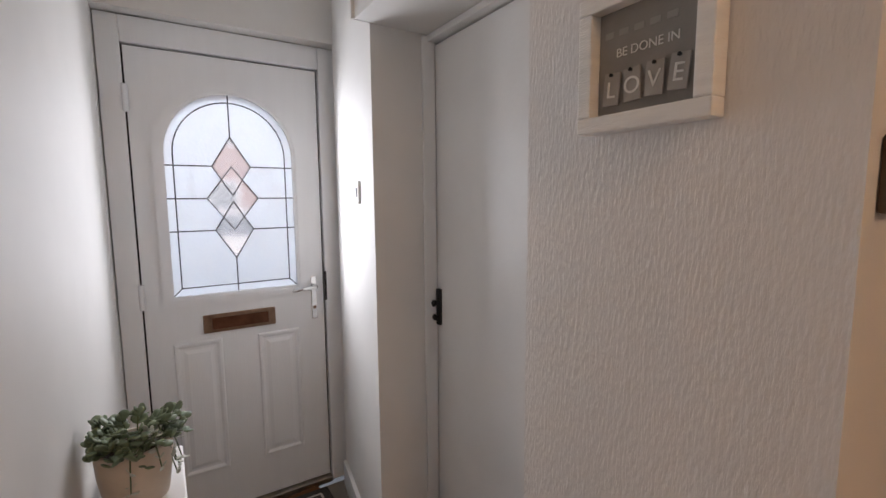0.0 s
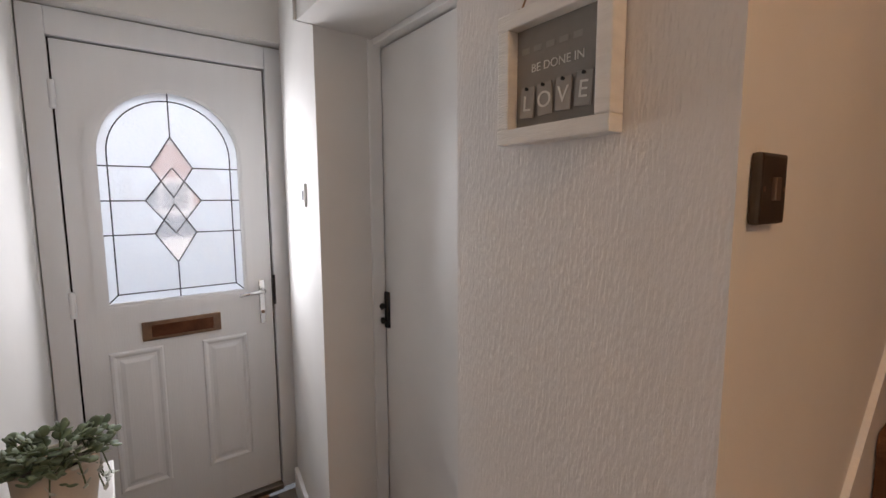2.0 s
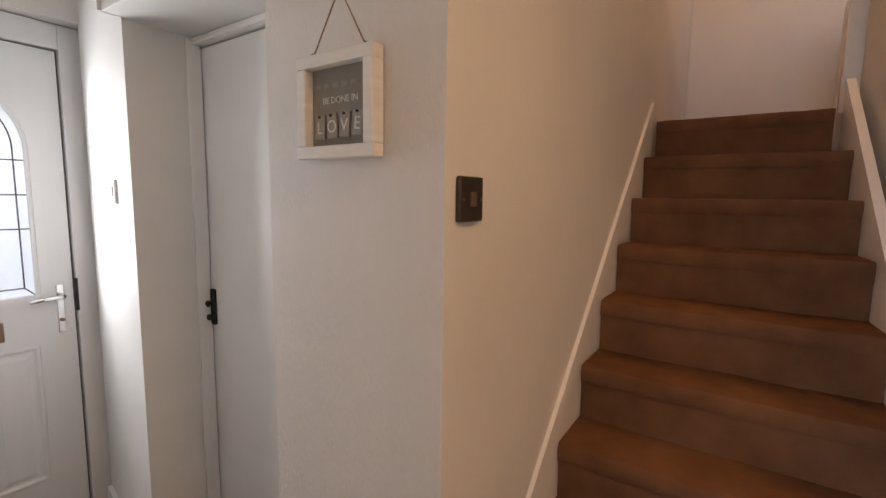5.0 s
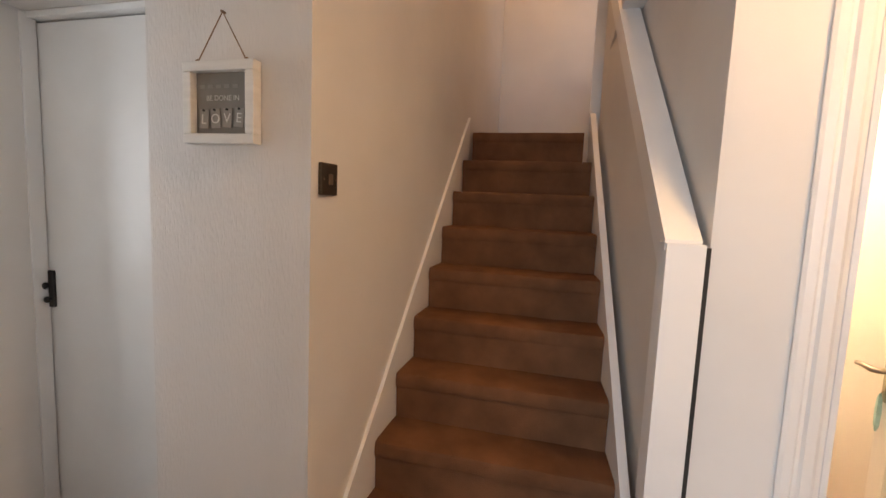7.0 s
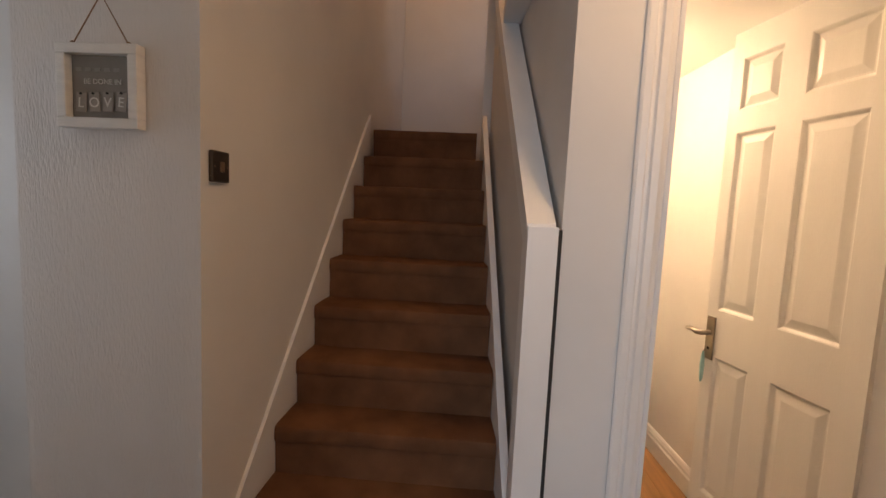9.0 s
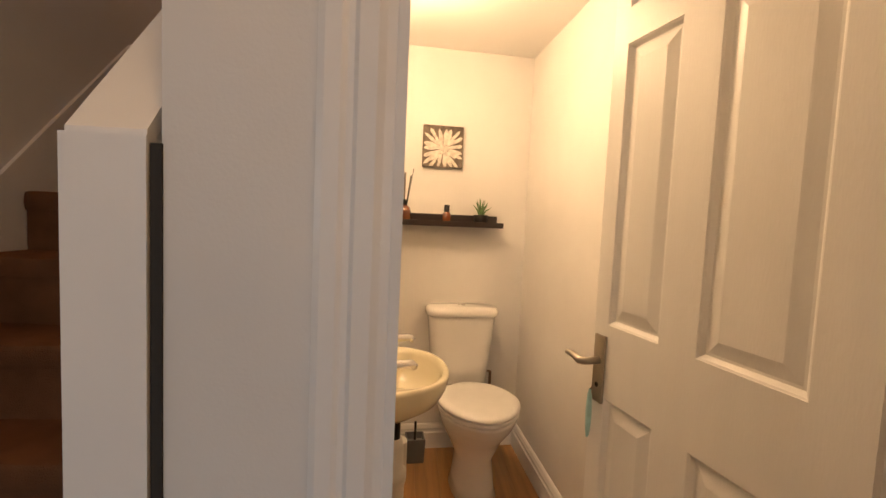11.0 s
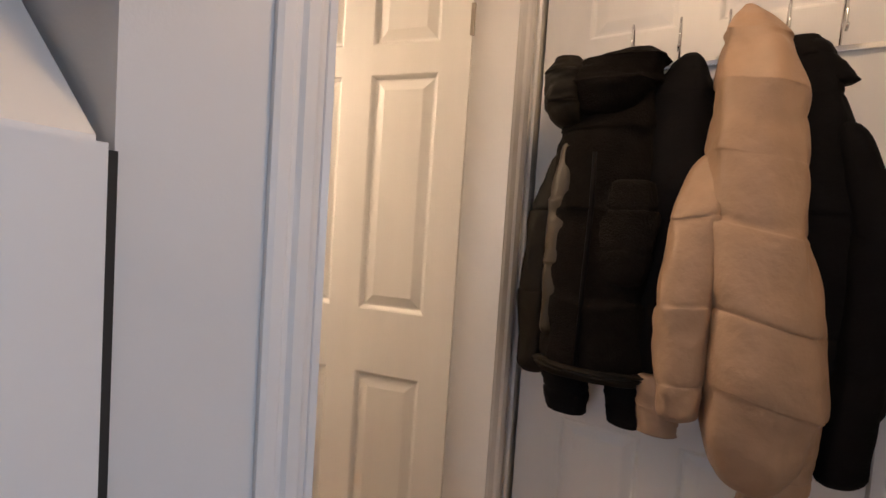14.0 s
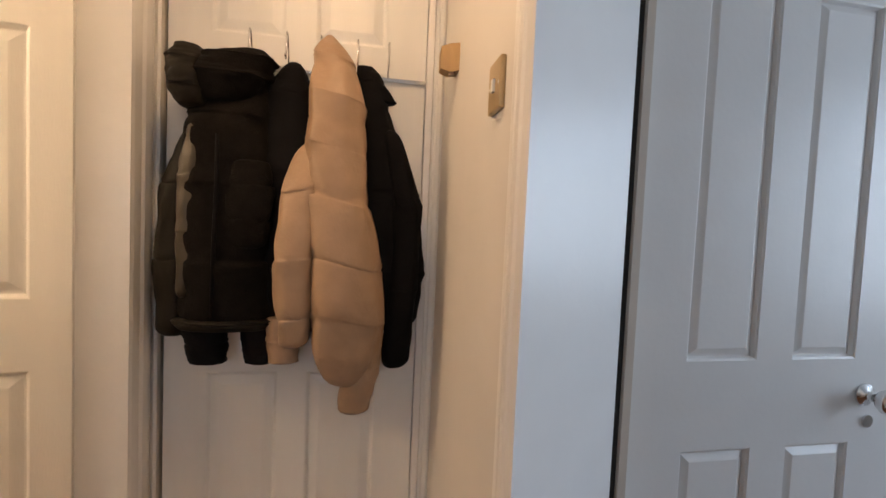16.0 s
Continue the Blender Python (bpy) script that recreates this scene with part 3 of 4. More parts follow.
# ---- doorway to the toilet room ----
def architrave(name, p, q, w, z0, z1, label):
    """A moulded upright strip along p to q on the wall face, to the right of the way."""
    d = (Vector(q) - Vector(p)).normalized()
    n = Vector((d.y, -d.x))
    steps = [(0.0, 0.0), (0.0, 0.012), (0.10, 0.016), (0.30, 0.016), (0.36, 0.011), (0.44, 0.011), (0.52, 0.019), (0.74, 0.019), (0.82, 0.013), (0.92, 0.010), (1.0, 0.007), (1.0, 0.0)]
    pts = [tuple(Vector(p) + d * (a * w) + n * (h * 0.7)) for a, h in steps]
    return structure(name, prism(bmesh.new(), pts, z0, z1), GLOSS, label, "architrave")


architrave("architrave_toilet_north", (0.7235, -0.786), (0.7080, -0.858), 0.0735, 0, 2.06, "white moulded door surround")
structure("lining_toilet_north", prism(bmesh.new(), [(0.699, -0.852), (0.845, -0.826), (0.846, -0.840), (0.695, -0.861)], 0, 2.06), GLOSS, "white door lining", "trim")
structure("lining_toilet_south", prism(bmesh.new(), [(0.706, -1.500), (0.830, -1.466), (0.830, -1.473), (0.706, -1.512)], 0, 2.06), GLOSS, "white door lining", "trim")
structure("lining_toilet_head", prism(bmesh.new(), [(0.705, -0.868), (0.84, -0.845), (0.80, -1.47), (0.712, -1.495)], 2.045, 2.062), GLOSS, "white door lining", "trim")
architrave("architrave_toilet_south", (0.715, -1.503), (0.717, -1.640), 0.130, 0, 2.06, "white moulded door surround")

ang = 11.5
dr = thing("door_3", pose(0.814, -1.455, 0.012, 0, 0, ang), "white six-panel toilet door standing open", "door", kind="structure")
COLS = ((0.084, 0.281), (0.374, 0.536))
ROWSZ = ((0.30, 0.834), (1.012, 1.662), (1.742, 1.922))
leaf = panel_door(dr, 0.588, 2.02, 0.038, [(a, z0, b, z1) for a, b in COLS for z0, z1 in ROWSZ], DOORP)
hd = lever(dr, 0.556, 0.900, 1, 0.0, NICKEL, 1)
bm = tube(bmesh.new(), [(0.564, 0.012, 0.855), (0.570, 0.014, 0.842)], 0.001, 6)
part("loop", bm, BRASS, hd)
TAGB = mat("pale_blue_tag", (0.30, 0.52, 0.55), 0.6, vary=0.15, scale=40)
part("key_tag", loft(bmesh.new(), [[(0.570 + w * c, 0.014 + 0.004 * sn, z) for c, sn in ((-1, 0), (0, -1), (1, 0), (0, 1))] for w, z in ((0.003, 0.844), (0.010, 0.827), (0.013, 0.787), (0.011, 0.742), (0.003, 0.722))]), TAGB, dr, "pale blue hanging tag")
for z in (0.25, 1.75):
    part("hinge", B(-0.006, -0.004, z, 0.004, 0.004, z + 0.08), NICKEL, dr)


# ---- coat door ----
cd = thing("door_4", pose(-0.070, -1.655, 0.010), "white six-panel door hung with coats, shut", "door", kind="structure")
W4 = 0.755
panel_door(cd, W4, 2.07, 0.040, [(a, z0, b, z1) for a, b in ((0.125, 0.340), (0.426, 0.635)) for z0, z1 in ((0.22, 0.34 + 0.42), (0.93, 1.70), (1.78, 1.99))], DOORP)
structure("lining_coat_door", prism(bmesh.new(), [(-0.081, -1.74), (-0.072, -1.74), (-0.072, -1.635), (-0.081, -1.635)], 0, 2.05), GLOSS, "white door lining", "trim")
structure("architrave_coat_west", prism(bmesh.new(), [(-0.133, -1.662), (-0.133, -1.652), (-0.121, -1.640), (-0.109, -1.640), (-0.105, -1.646), (-0.097, -1.646), (-0.091, -1.632), (-0.075, -1.634), (-0.073, -1.662)], 0, 2.06), GLOSS, "white moulded door surround", "architrave")
structure("architrave_coat_east", prism(bmesh.new(), [(0.697, -1.662), (0.697, -1.640), (0.704, -1.636), (0.712, -1.642), (0.722, -1.642), (0.722, -1.662)], 0, 2.06), GLOSS, "white moulded door surround", "architrave")
rl = thing("coat_hook_rail", pose(0.228, -1.654, 1.692), "thin chrome over-door rail of coat hooks", "hook rail")
part("rail", B(-0.30, -0.002, -0.006, 0.24, 0.010, 0.006, bevel=0.002), CHROME, rl)
for x in (0.222, 0.118, 0.02, -0.087, -0.18):
    part("hook", tube(bmesh.new(), [(x, 0.006, 0.0), (x, 0.012, 0.05), (x, 0.03, 0.10), (x, 0.042, 0.10), (x, 0.046, 0.06), (x, 0.052, 0.02), (x, 0.064, 0.03)], 0.0028, 7), CHROME, rl, smooth=True)
part("nail", lathe(bmesh.new(), [(0.004, 0), (0.004, 0.004)], 8), GAP, rl).matrix_local = pose(-0.12, 0.003, 0.03, -90)


# ---- coats ----
def quilt(path, folds, seg=36, rings=64, puff=0.16, seed=1, flat=0.8, crease=0.5, tilt=0.0):
    """A stuffed tube along (x, y, z, half width, half depth), drawn in at its stitch lines."""
    bm = bmesh.new()
    out = []
    for i in range(rings + 1):
        f = i / rings * (len(path) - 1)
        k = min(int(f), len(path) - 2)
        u = f - k
        u2 = u * u * (3 - 2 * u)
        p = [a + (b - a) * u2 for a, b in zip(path[k], path[k + 1])]
        s = i / rings
        endf = min(1.0, math.sqrt(max(0.0, min(s, 1 - s) * 14 + 0.02)))
        ph = folds * s
        out_r = []
        for j in range(seg):
            a = 2 * math.pi * j / seg
            wob = 0.14 * noise.noise((math.cos(a) * 1.3 + seed * 7, math.sin(a) * 1.3, s * 5))
            q = abs(math.sin(math.pi * (ph + wob * 1.6))) ** crease
            r = (1 - puff + puff * q) * endf * (1 + wob + 0.08 * noise.noise((math.cos(a) * 4, math.sin(a) * 4 + seed, s * 18)))
            c, sn = math.cos(a), math.sin(a)
            c, sn = math.copysign(abs(c) ** flat, c), math.copysign(abs(sn) ** flat, sn)
            out_r.append((p[0] + p[3] * r * c, p[1] + p[4] * r * sn, p[2] + tilt * p[3] * r * c))
        out.append(out_r)
    return loft(bm, out)


TAN = mat("tan_nylon", (0.37, 0.245, 0.155), 0.5, vary=0.10, scale=14, bump=0.9, bscale=38)
OLIVE = mat("dark_olive_nylon", (0.011, 0.009, 0.0055), 0.6, spec=0.16, vary=0.2, scale=14, bump=0.5, bscale=60)
INKY = mat("black_fabric", (0.004, 0.0036, 0.004), 0.75, spec=0.12, vary=0.25, scale=16, bump=0.5, bscale=90)
FLEECE = mat("brown_black_lining", (0.007, 0.0055, 0.0042), 0.9, spec=0.12, vary=0.3, scale=40, bump=0.9, bscale=240)
KHAKI = mat("khaki_nylon", (0.045, 0.033, 0.017), 0.5, vary=0.15, scale=14, bump=0.4, bscale=60)

blk = thing("black_coat", pose(0.028, 0, 0), "long black fabric coat hanging behind the others", "coat", "coats on the door")
part("body", quilt([(0.075, -1.60, 1.70, 0.03, 0.03), (0.065, -1.59, 1.58, 0.05, 0.04), (0.01, -1.585, 1.34, 0.095, 0.05), (-0.01, -1.585, 1.10, 0.10, 0.05), (0.0, -1.59, 0.92, 0.09, 0.045)], 3, puff=0.03, seed=3), INKY, blk, smooth=True)
part("sleeve", quilt([(0.012, -1.565, 1.52, 0.028, 0.03), (-0.048, -1.56, 1.30, 0.045, 0.045), (-0.045, -1.56, 1.05, 0.043, 0.045), (-0.025, -1.565, 0.81, 0.042, 0.04)], 4, puff=0.04, seed=4), INKY, blk, smooth=True)
part("collar", quilt([(0.09, -1.60, 1.71, 0.025, 0.02), (0.07, -1.59, 1.66, 0.04, 0.03), (0.05, -1.59, 1.60, 0.06, 0.03)], 2, puff=0.05, seed=5, rings=20), INKY, blk, smooth=True)

mid = thing("black_jacket", pose(0.028, 0, 0), "black jacket on the middle hook", "coat", "coats on the door")
part("body", quilt([(0.29, -1.60, 1.70, 0.025, 0.03), (0.30, -1.585, 1.60, 0.07, 0.05), (0.31, -1.575, 1.38, 0.10, 0.06), (0.31, -1.575, 1.10, 0.105, 0.06), (0.32, -1.58, 0.88, 0.10, 0.055)], 4, puff=0.05, seed=6), INKY, mid, smooth=True)
part("cuff", quilt([(0.370, -1.55, 0.95, 0.045, 0.04), (0.365, -1.55, 0.88, 0.042, 0.04), (0.355, -1.55, 0.83, 0.038, 0.035)], 2, rings=20, puff=0.05, seed=7), INKY, mid, smooth=True)

grn = thing("olive_jacket", pose(0.028, 0, 0), "dark olive padded jacket with a hood and dark lining", "coat", "coats on the door")
part("body", quilt([(0.43, -1.585, 1.68, 0.08, 0.05), (0.45, -1.57, 1.52, 0.12, 0.075), (0.455, -1.55, 1.33, 0.125, 0.085), (0.450, -1.55, 1.12, 0.125, 0.085), (0.445, -1.555, 0.93, 0.125, 0.08)], 7, puff=0.10, seed=8), FLEECE, grn, smooth=True)
part("front_edge", quilt([(0.52, -1.525, 1.50, 0.022, 0.034), (0.535, -1.517, 1.35, 0.032, 0.04), (0.538, -1.517, 1.20, 0.032, 0.04), (0.55, -1.52, 1.02, 0.018, 0.034)], 7, puff=0.12, seed=9), KHAKI, grn, "khaki padded front edge", smooth=True)
part("sleeve", quilt([(0.545, -1.58, 1.48, 0.035, 0.04), (0.585, -1.57, 1.33, 0.045, 0.05), (0.60, -1.565, 1.12, 0.045, 0.05), (0.595, -1.565, 0.905, 0.043, 0.045)], 6, puff=0.12, seed=10), OLIVE, grn, smooth=True)
hood = part("hood", quilt([(0.395, -1.57, 1.71, 0.035, 0.04), (0.43, -1.545, 1.675, 0.10, 0.07), (0.46, -1.535, 1.62, 0.11, 0.08), (0.475, -1.545, 1.55, 0.07, 0.055)], 2, puff=0.10, seed=11), FLEECE, grn, smooth=True)
part("hood_peak", quilt([(0.545, -1.53, 1.695, 0.03, 0.045), (0.548, -1.525, 1.65, 0.052, 0.07), (0.545, -1.525, 1.58, 0.052, 0.07), (0.535, -1.53, 1.53, 0.035, 0.045)], 2, puff=0.12, seed=12), OLIVE, grn, smooth=True)
part("hem_band", quilt([(0.45, -1.548, 0.965, 0.122, 0.084), (0.45, -1.548, 0.952, 0.128, 0.088), (0.45, -1.548, 0.935, 0.124, 0.084)], 1, rings=12, puff=0.02, seed=13), OLIVE, grn, smooth=True)
part("lining_flap", quilt([(0.51, -1.55, 0.96, 0.06, 0.05), (0.50, -1.55, 0.89, 0.055, 0.045), (0.495, -1.55, 0.83, 0.045, 0.04)], 2, rings=24, puff=0.05, seed=14), INKY, grn, smooth=True)
part("pocket", quilt([(0.385, -1.492, 1.40, 0.05, 0.02), (0.375, -1.482, 1.33, 0.06, 0.03), (0.380, -1.482, 1.24, 0.06, 0.03), (0.39, -1.49, 1.16, 0.05, 0.02)], 3, rings=40, puff=0.25, seed=21), FLEECE, grn, smooth=True)
part("zip_edge", tube(bmesh.new(), [(0.46, -1.475, 1.46), (0.455, -1.462, 1.34), (0.46, -1.462, 1.16), (0.465, -1.468, 0.97)], [0.005, 0.006, 0.006, 0.005], 8), INKY, grn, smooth=True)

tan = thing("tan_puffer_jacket", pose(0.028, 0, 0), "tan quilted puffer jacket hanging by its hood", "coat", "coats on the door")
part("body", quilt([(0.188, -1.565, 1.775, 0.018, 0.03), (0.172, -1.525, 1.69, 0.058, 0.062), (0.160, -1.508, 1.58, 0.078, 0.080), (0.158, -1.502, 1.44, 0.084, 0.085), (0.148, -1.497, 1.30, 0.095, 0.090), (0.125, -1.492, 1.13, 0.106, 0.096), (0.115, -1.495, 0.98, 0.106, 0.095), (0.128, -1.505, 0.78, 0.086, 0.072)], 5.6, rings=120, puff=0.13, seed=32, flat=0.82, crease=0.38, tilt=0.22), TAN, tan, smooth=True)
part("sleeve", quilt([(0.225, -1.52, 1.46, 0.035, 0.04), (0.245, -1.485, 1.32, 0.055, 0.06), (0.253, -1.47, 1.14, 0.058, 0.062), (0.252, -1.475, 0.98, 0.048, 0.055), (0.252, -1.48, 0.895, 0.038, 0.042)], 4, puff=0.14, seed=33, crease=0.38, tilt=-0.12), TAN, tan, smooth=True)
part("sleeve", quilt([(0.06, -1.53, 1.12, 0.03, 0.04), (0.055, -1.525, 0.98, 0.05, 0.05), (0.07, -1.52, 0.83, 0.055, 0.055), (0.09, -1.52, 0.69, 0.045, 0.04)], 3, puff=0.12, seed=34), TAN, tan, smooth=True)
part("hem", quilt([(0.30, -1.53, 0.97, 0.035, 0.03), (0.295, -1.53, 0.90, 0.045, 0.035), (0.29, -1.53, 0.835, 0.04, 0.03)], 1, rings=24, puff=0.08, seed=35), TAN, tan, smooth=True)


# ---- southwest wall: wooden block, switch, doorway ----
WDIR = math.degrees(math.atan2(SWN[1] - SW[1], SWN[0] - SW[0])) - 90


def on_southwest(y, z):
    f = (y - SW[1]) / (SWN[1] - SW[1])
    return pose(SW[0] + f * (SWN[0] - SW[0]), y, z, 0, 0, 90 + WDIR)


OAKP = mat("pale_wood", (0.45, 0.29, 0.13), 0.5, vary=0.15, scale=25, bump=0.2, bscale=90, stretch=(1, 1, 0.2))
blkw = thing("wall_chime", on_southwest(-1.435, 1.694) @ Matrix.Scale(0.85, 4), "small pale wooden wedge fixed to the wall", "door chime")
part("case", loft(bmesh.new(), [[(x, 0.0, z) for x, z in ((-0.032, -0.04), (0.032, -0.04), (0.032, 0.045), (-0.032, 0.045))], [(x, -0.03, z) for x, z in ((-0.030, -0.045), (0.028, -0.045), (0.032, 0.040), (-0.030, 0.030))], [(x, -0.058, z) for x, z in ((-0.012, -0.040), (0.022, -0.036), (0.028, 0.030), (-0.010, 0.020))]]), OAKP, blkw)
part("foot", lathe(bmesh.new(), [(0.010, -0.052), (0.013, -0.04), (0.010, -0.03)], 12, (0.01, -0.02, 0.0)), BRASS, blkw)
switch_plate(on_southwest(-1.015, 1.500), 0.075, 0.092, mat("cream_brass", (0.50, 0.37, 0.20), 0.35, metal=0.3, vary=0.08), "brass-edged cream light switch on the wall", 1, PLAST)
P0, P1 = Vector(SWN), Vector(SW)
dd = (P1 - P0).normalized()
architrave("architrave_living_south", tuple(P0 + dd * 0.072), tuple(P0), 0.07, 0, 2.06, "cream moulded door surround")
structure("lining_living_south", prism(bmesh.new(), [(SWN[0] + 0.010, SWN[1] - 0.004), (SWN[0] + 0.006, SWN[1] + 0.010), (-0.386, -0.984), (-0.391, -0.998)], 0, 2.06), GLOSS, "white door lining", "trim")
structure("lining_living_north", run(bmesh.new(), (NWJ[0] - 0.002, NWJ[1] - 0.002), (NWJ[0] - 0.20, NWJ[1] + 0.03), 0.014, 0, 2.06), GLOSS, "white door lining", "trim")
ld = thing("door_5", pose(-1.138, -1.030, 0.010, 0, 0, 2.2), "white six-panel living room door folded back open", "door", kind="structure")
panel_door(ld, 0.725, 2.02, 0.040, [(a, z0, b, z1) for a, b in ((0.170, 0.335), (0.424, 0.590)) for z0, z1 in ((0.20, 0.80), (0.985, 1.735), (1.795, 1.955))], GLOSS, 0.012)
kn = part("door_knob", lathe(bmesh.new(), [(0.024, 0), (0.024, 0.005), (0.010, 0.008), (0.009, 0.028), (0.020, 0.034), (0.027, 0.046), (0.024, 0.058), (0.010, 0.063)], 24), CHROME, ld, "chrome door knob", smooth=True)
kn.matrix_local = pose(0.138, 0.0, 0.905, -90)
part("keyhole_plate", lathe(bmesh.new(), [(0.014, 0), (0.014, 0.004)], 16), CHROME, ld).matrix_local = pose(0.124, 0.0, 0.845, -90)
# Leaf edge of the white door; warm hall light is mixed into its beige.
structure("edge_living_door", B(-0.420, -1.016, 0.0, -0.404, -0.986, 2.04), mat("hall_lit_gloss", (0.62, 0.55, 0.47), 0.4, vary=0.05), "edge of the white living room door, hall light in its colour", "trim")
# Shade of the open hinge gap, put in as a near-black strip.
structure("gap_living_door", B(-0.4035, -1.06, 0.0, -0.3915, -0.996, 2.04), GAP, "near-black strip standing for the shade in the hinge gap", "gap")


# ---- plant and side table ----
tb = thing("side_table", pose(-0.01, 1.27, 0), "narrow white painted side table against the wall", "table")
part("tabletop", B(-0.085, -0.20, 0.70, 0.085, 0.20, 0.725, bevel=0.004), GLOSS, tb)
for x in (-0.07, 0.07):
    for y in (-0.18, 0.18):
        part("leg", B(x - 0.012, y - 0.012, 0, x + 0.012, y + 0.012, 0.70, bevel=0.002), GLOSS, tb)
pp = thing("potted_plant", pose(-0.022, 1.27, 0.725), "trailing green succulent in a cream ceramic pot", "plant")
part("pot", lathe(bmesh.new(), [(0.058, 0), (0.064, 0.004), (0.074, 0.07), (0.078, 0.128), (0.077, 0.135), (0.070, 0.135), (0.068, 0.115)], 40), mat("cream_pot", (0.62, 0.53, 0.44), 0.5, vary=0.06, scale=20, bump=0.15, bscale=150), pp, smooth=True)
part("soil", lathe(bmesh.new(), [(0.067, 0.108), (0.069, 0.116), (0.03, 0.120)], 24), mat("soil", (0.05, 0.035, 0.025), 0.95, vary=0.4, scale=60, bump=1, bscale=200), pp)
LEAFM = mat("succulent_green", (0.16, 0.22, 0.13), 0.5, vary=0.35, scale=25, random=0.25)
PALE = mat("silver_leaf", (0.55, 0.58, 0.52), 0.5, vary=0.15, scale=30, random=0.15)
STEM = mat("green_stem", (0.10, 0.13, 0.06), 0.7, vary=0.2)
rng = random.Random(7)


def leaf_mesh(name, l, w, t):
    bm = bmesh.new()
    loft(bm, [[(l * s, w * r * c, t * r * sn + 0.15 * l * s * s) for c, sn in ((1, 0), (0.6, 0.8), (-0.6, 0.8), (-1, 0), (-0.6, -0.8), (0.6, -0.8))] for s, r in ((0, 0.25), (0.3, 0.8), (0.65, 1.0), (0.9, 0.7), (1.0, 0.2))])
    me = bpy.data.meshes.new(name)
    bm.to_mesh(me)
    bm.free()
    for p in me.polygons:
        p.use_smooth = True
    return me


fat, thin = leaf_mesh("leaf", 0.024, 0.011, 0.0035), leaf_mesh("pale_leaf", 0.020, 0.006, 0.0015)
fat.materials.append(LEAFM), thin.materials.append(PALE)
for i in range(46):
    a = rng.uniform(-2.9, 0.9) if i % 3 else rng.uniform(0, 6.28)
    reach, up = rng.uniform(0.03, 0.10), rng.uniform(0.015, 0.075)
    drop = rng.uniform(0.02, 0.14) if math.cos(a - (-0.5)) > 0.35 and i % 2 else 0.0
    pale = drop > 0.035
    pts = []
    for k in range(7):
        s = k / 6
        pts.append(Vector((0.02 * math.cos(a) + reach * math.cos(a) * s, 0.02 * math.sin(a) + reach * math.sin(a) * s, 0.118 + up * math.sin(s * 2.2) - drop * s * s * s)))
    sx = pose(-0.022, 1.27, 0.725)
    if min(p.x for p in pts) < -0.06:
        pts = [Vector((max(p.x, -0.06), p.y, p.z)) for p in pts]
    part("stem", tube(bmesh.new(), pts, 0.0016, 5), STEM, pp)
    for k in range(2, 7):
        for side in (-1, 1):
            lf = new("leaf", thin if pale else fat)
            lf.parent = pp
            yaw = math.degrees(a) + side * rng.uniform(25, 80)
            lf.matrix_local = Matrix.Translation(pts[k]) @ pose(0, 0, 0, rng.uniform(-30, 30), rng.uniform(-60, 15), yaw) @ Matrix.Scale(rng.uniform(0.7, 1.15), 4)


# ---- toilet room ----
BACK = pose(2.706, -1.082, 0, 0, 0, 5.5)      # x into the wall, y along it
LEFTW = pose(1.655, -0.690, 0, 0, 0, 6.2)   # x along the wall, -y out of it
RIGHTW_A = (2.76, -1.501)
DARKW = mat("black_brown_shelf", (0.018, 0.010, 0.008), 0.4, vary=0.3, scale=20, stretch=(1, 0.2, 1))
AMBER = mat("amber_glass", (0.16, 0.045, 0.012), 0.15, vary=0.1, coat=0.5)

def skirting(name, p, q):
    d = (Vector(q) - Vector(p)).normalized()
    n = Vector((d.y, -d.x))
    bm = bmesh.new()
    prof = [(0.0, 0.0), (0.018, 0.0), (0.018, 0.085), (0.013, 0.092), (0.013, 0.105), (0.016, 0.110), (0.010, 0.128), (0.004, 0.135), (0.0, 0.135)]
    loft(bm, [[(e[0] + n.x * o, e[1] + n.y * o, z) for o, z in prof] for e in (p, q)])
    return structure(name, bm, GLOSS, "white moulded skirting board in the toilet room", "skirting")


skirting("baseboard_toilet_right", RIGHTW_A, (0.93, -1.5945))
skirting("baseboard_toilet_back", (2.663, -0.62), (2.743, -1.48))
cs = thing("floor_toilet", pose(0, 0, 0), "warm brown laminate floor of the toilet room", "floor", kind="structure")
part("underlay", B(0.64, -1.82, -0.03, 2.84, -0.50, -0.010), GAP, cs)
pl = B(-0.60, -0.0585, -0.010, 0.60, 0.0585, 0.0, bevel=0.0015)
plank = part("plank", pl, LAM, cs)
plank.matrix_local = pose(1.24, -0.53, 0)
for r in range(11):
    for k in range(2):
        if r == 0 and k == 0:
            continue
        pk = new("plank", plank.data)
        pk.parent = cs
        w0, w1 = (0.64, 1.24 + (r * 0.37 % 0.7)) if k == 0 else (1.24 + (r * 0.37 % 0.7), 2.84)
        pk.matrix_local = pose((w0 + w1) / 2, -0.53 - r * 0.1175, 0) @ Matrix.Diagonal(((w1 - w0 - 0.002) / 1.2, 1, 1, 1))
plank.matrix_local = pose(0.94, -0.53, 0) @ Matrix.Diagonal((0.498, 1, 1, 1))

# toilet
tl = thing("toilet", BACK @ pose(0, -0.062, 0), "white close-coupled ceramic toilet with its lid down", "toilet")


def rr(cx, cy, hx, hy, z, n=28, e=0.5):
    return [(cx + hx * math.copysign(abs(math.cos(2 * math.pi * i / n)) ** e, math.cos(2 * math.pi * i / n)), cy + hy * math.copysign(abs(math.sin(2 * math.pi * i / n)) ** e, math.sin(2 * math.pi * i / n)), z) for i in range(n)]


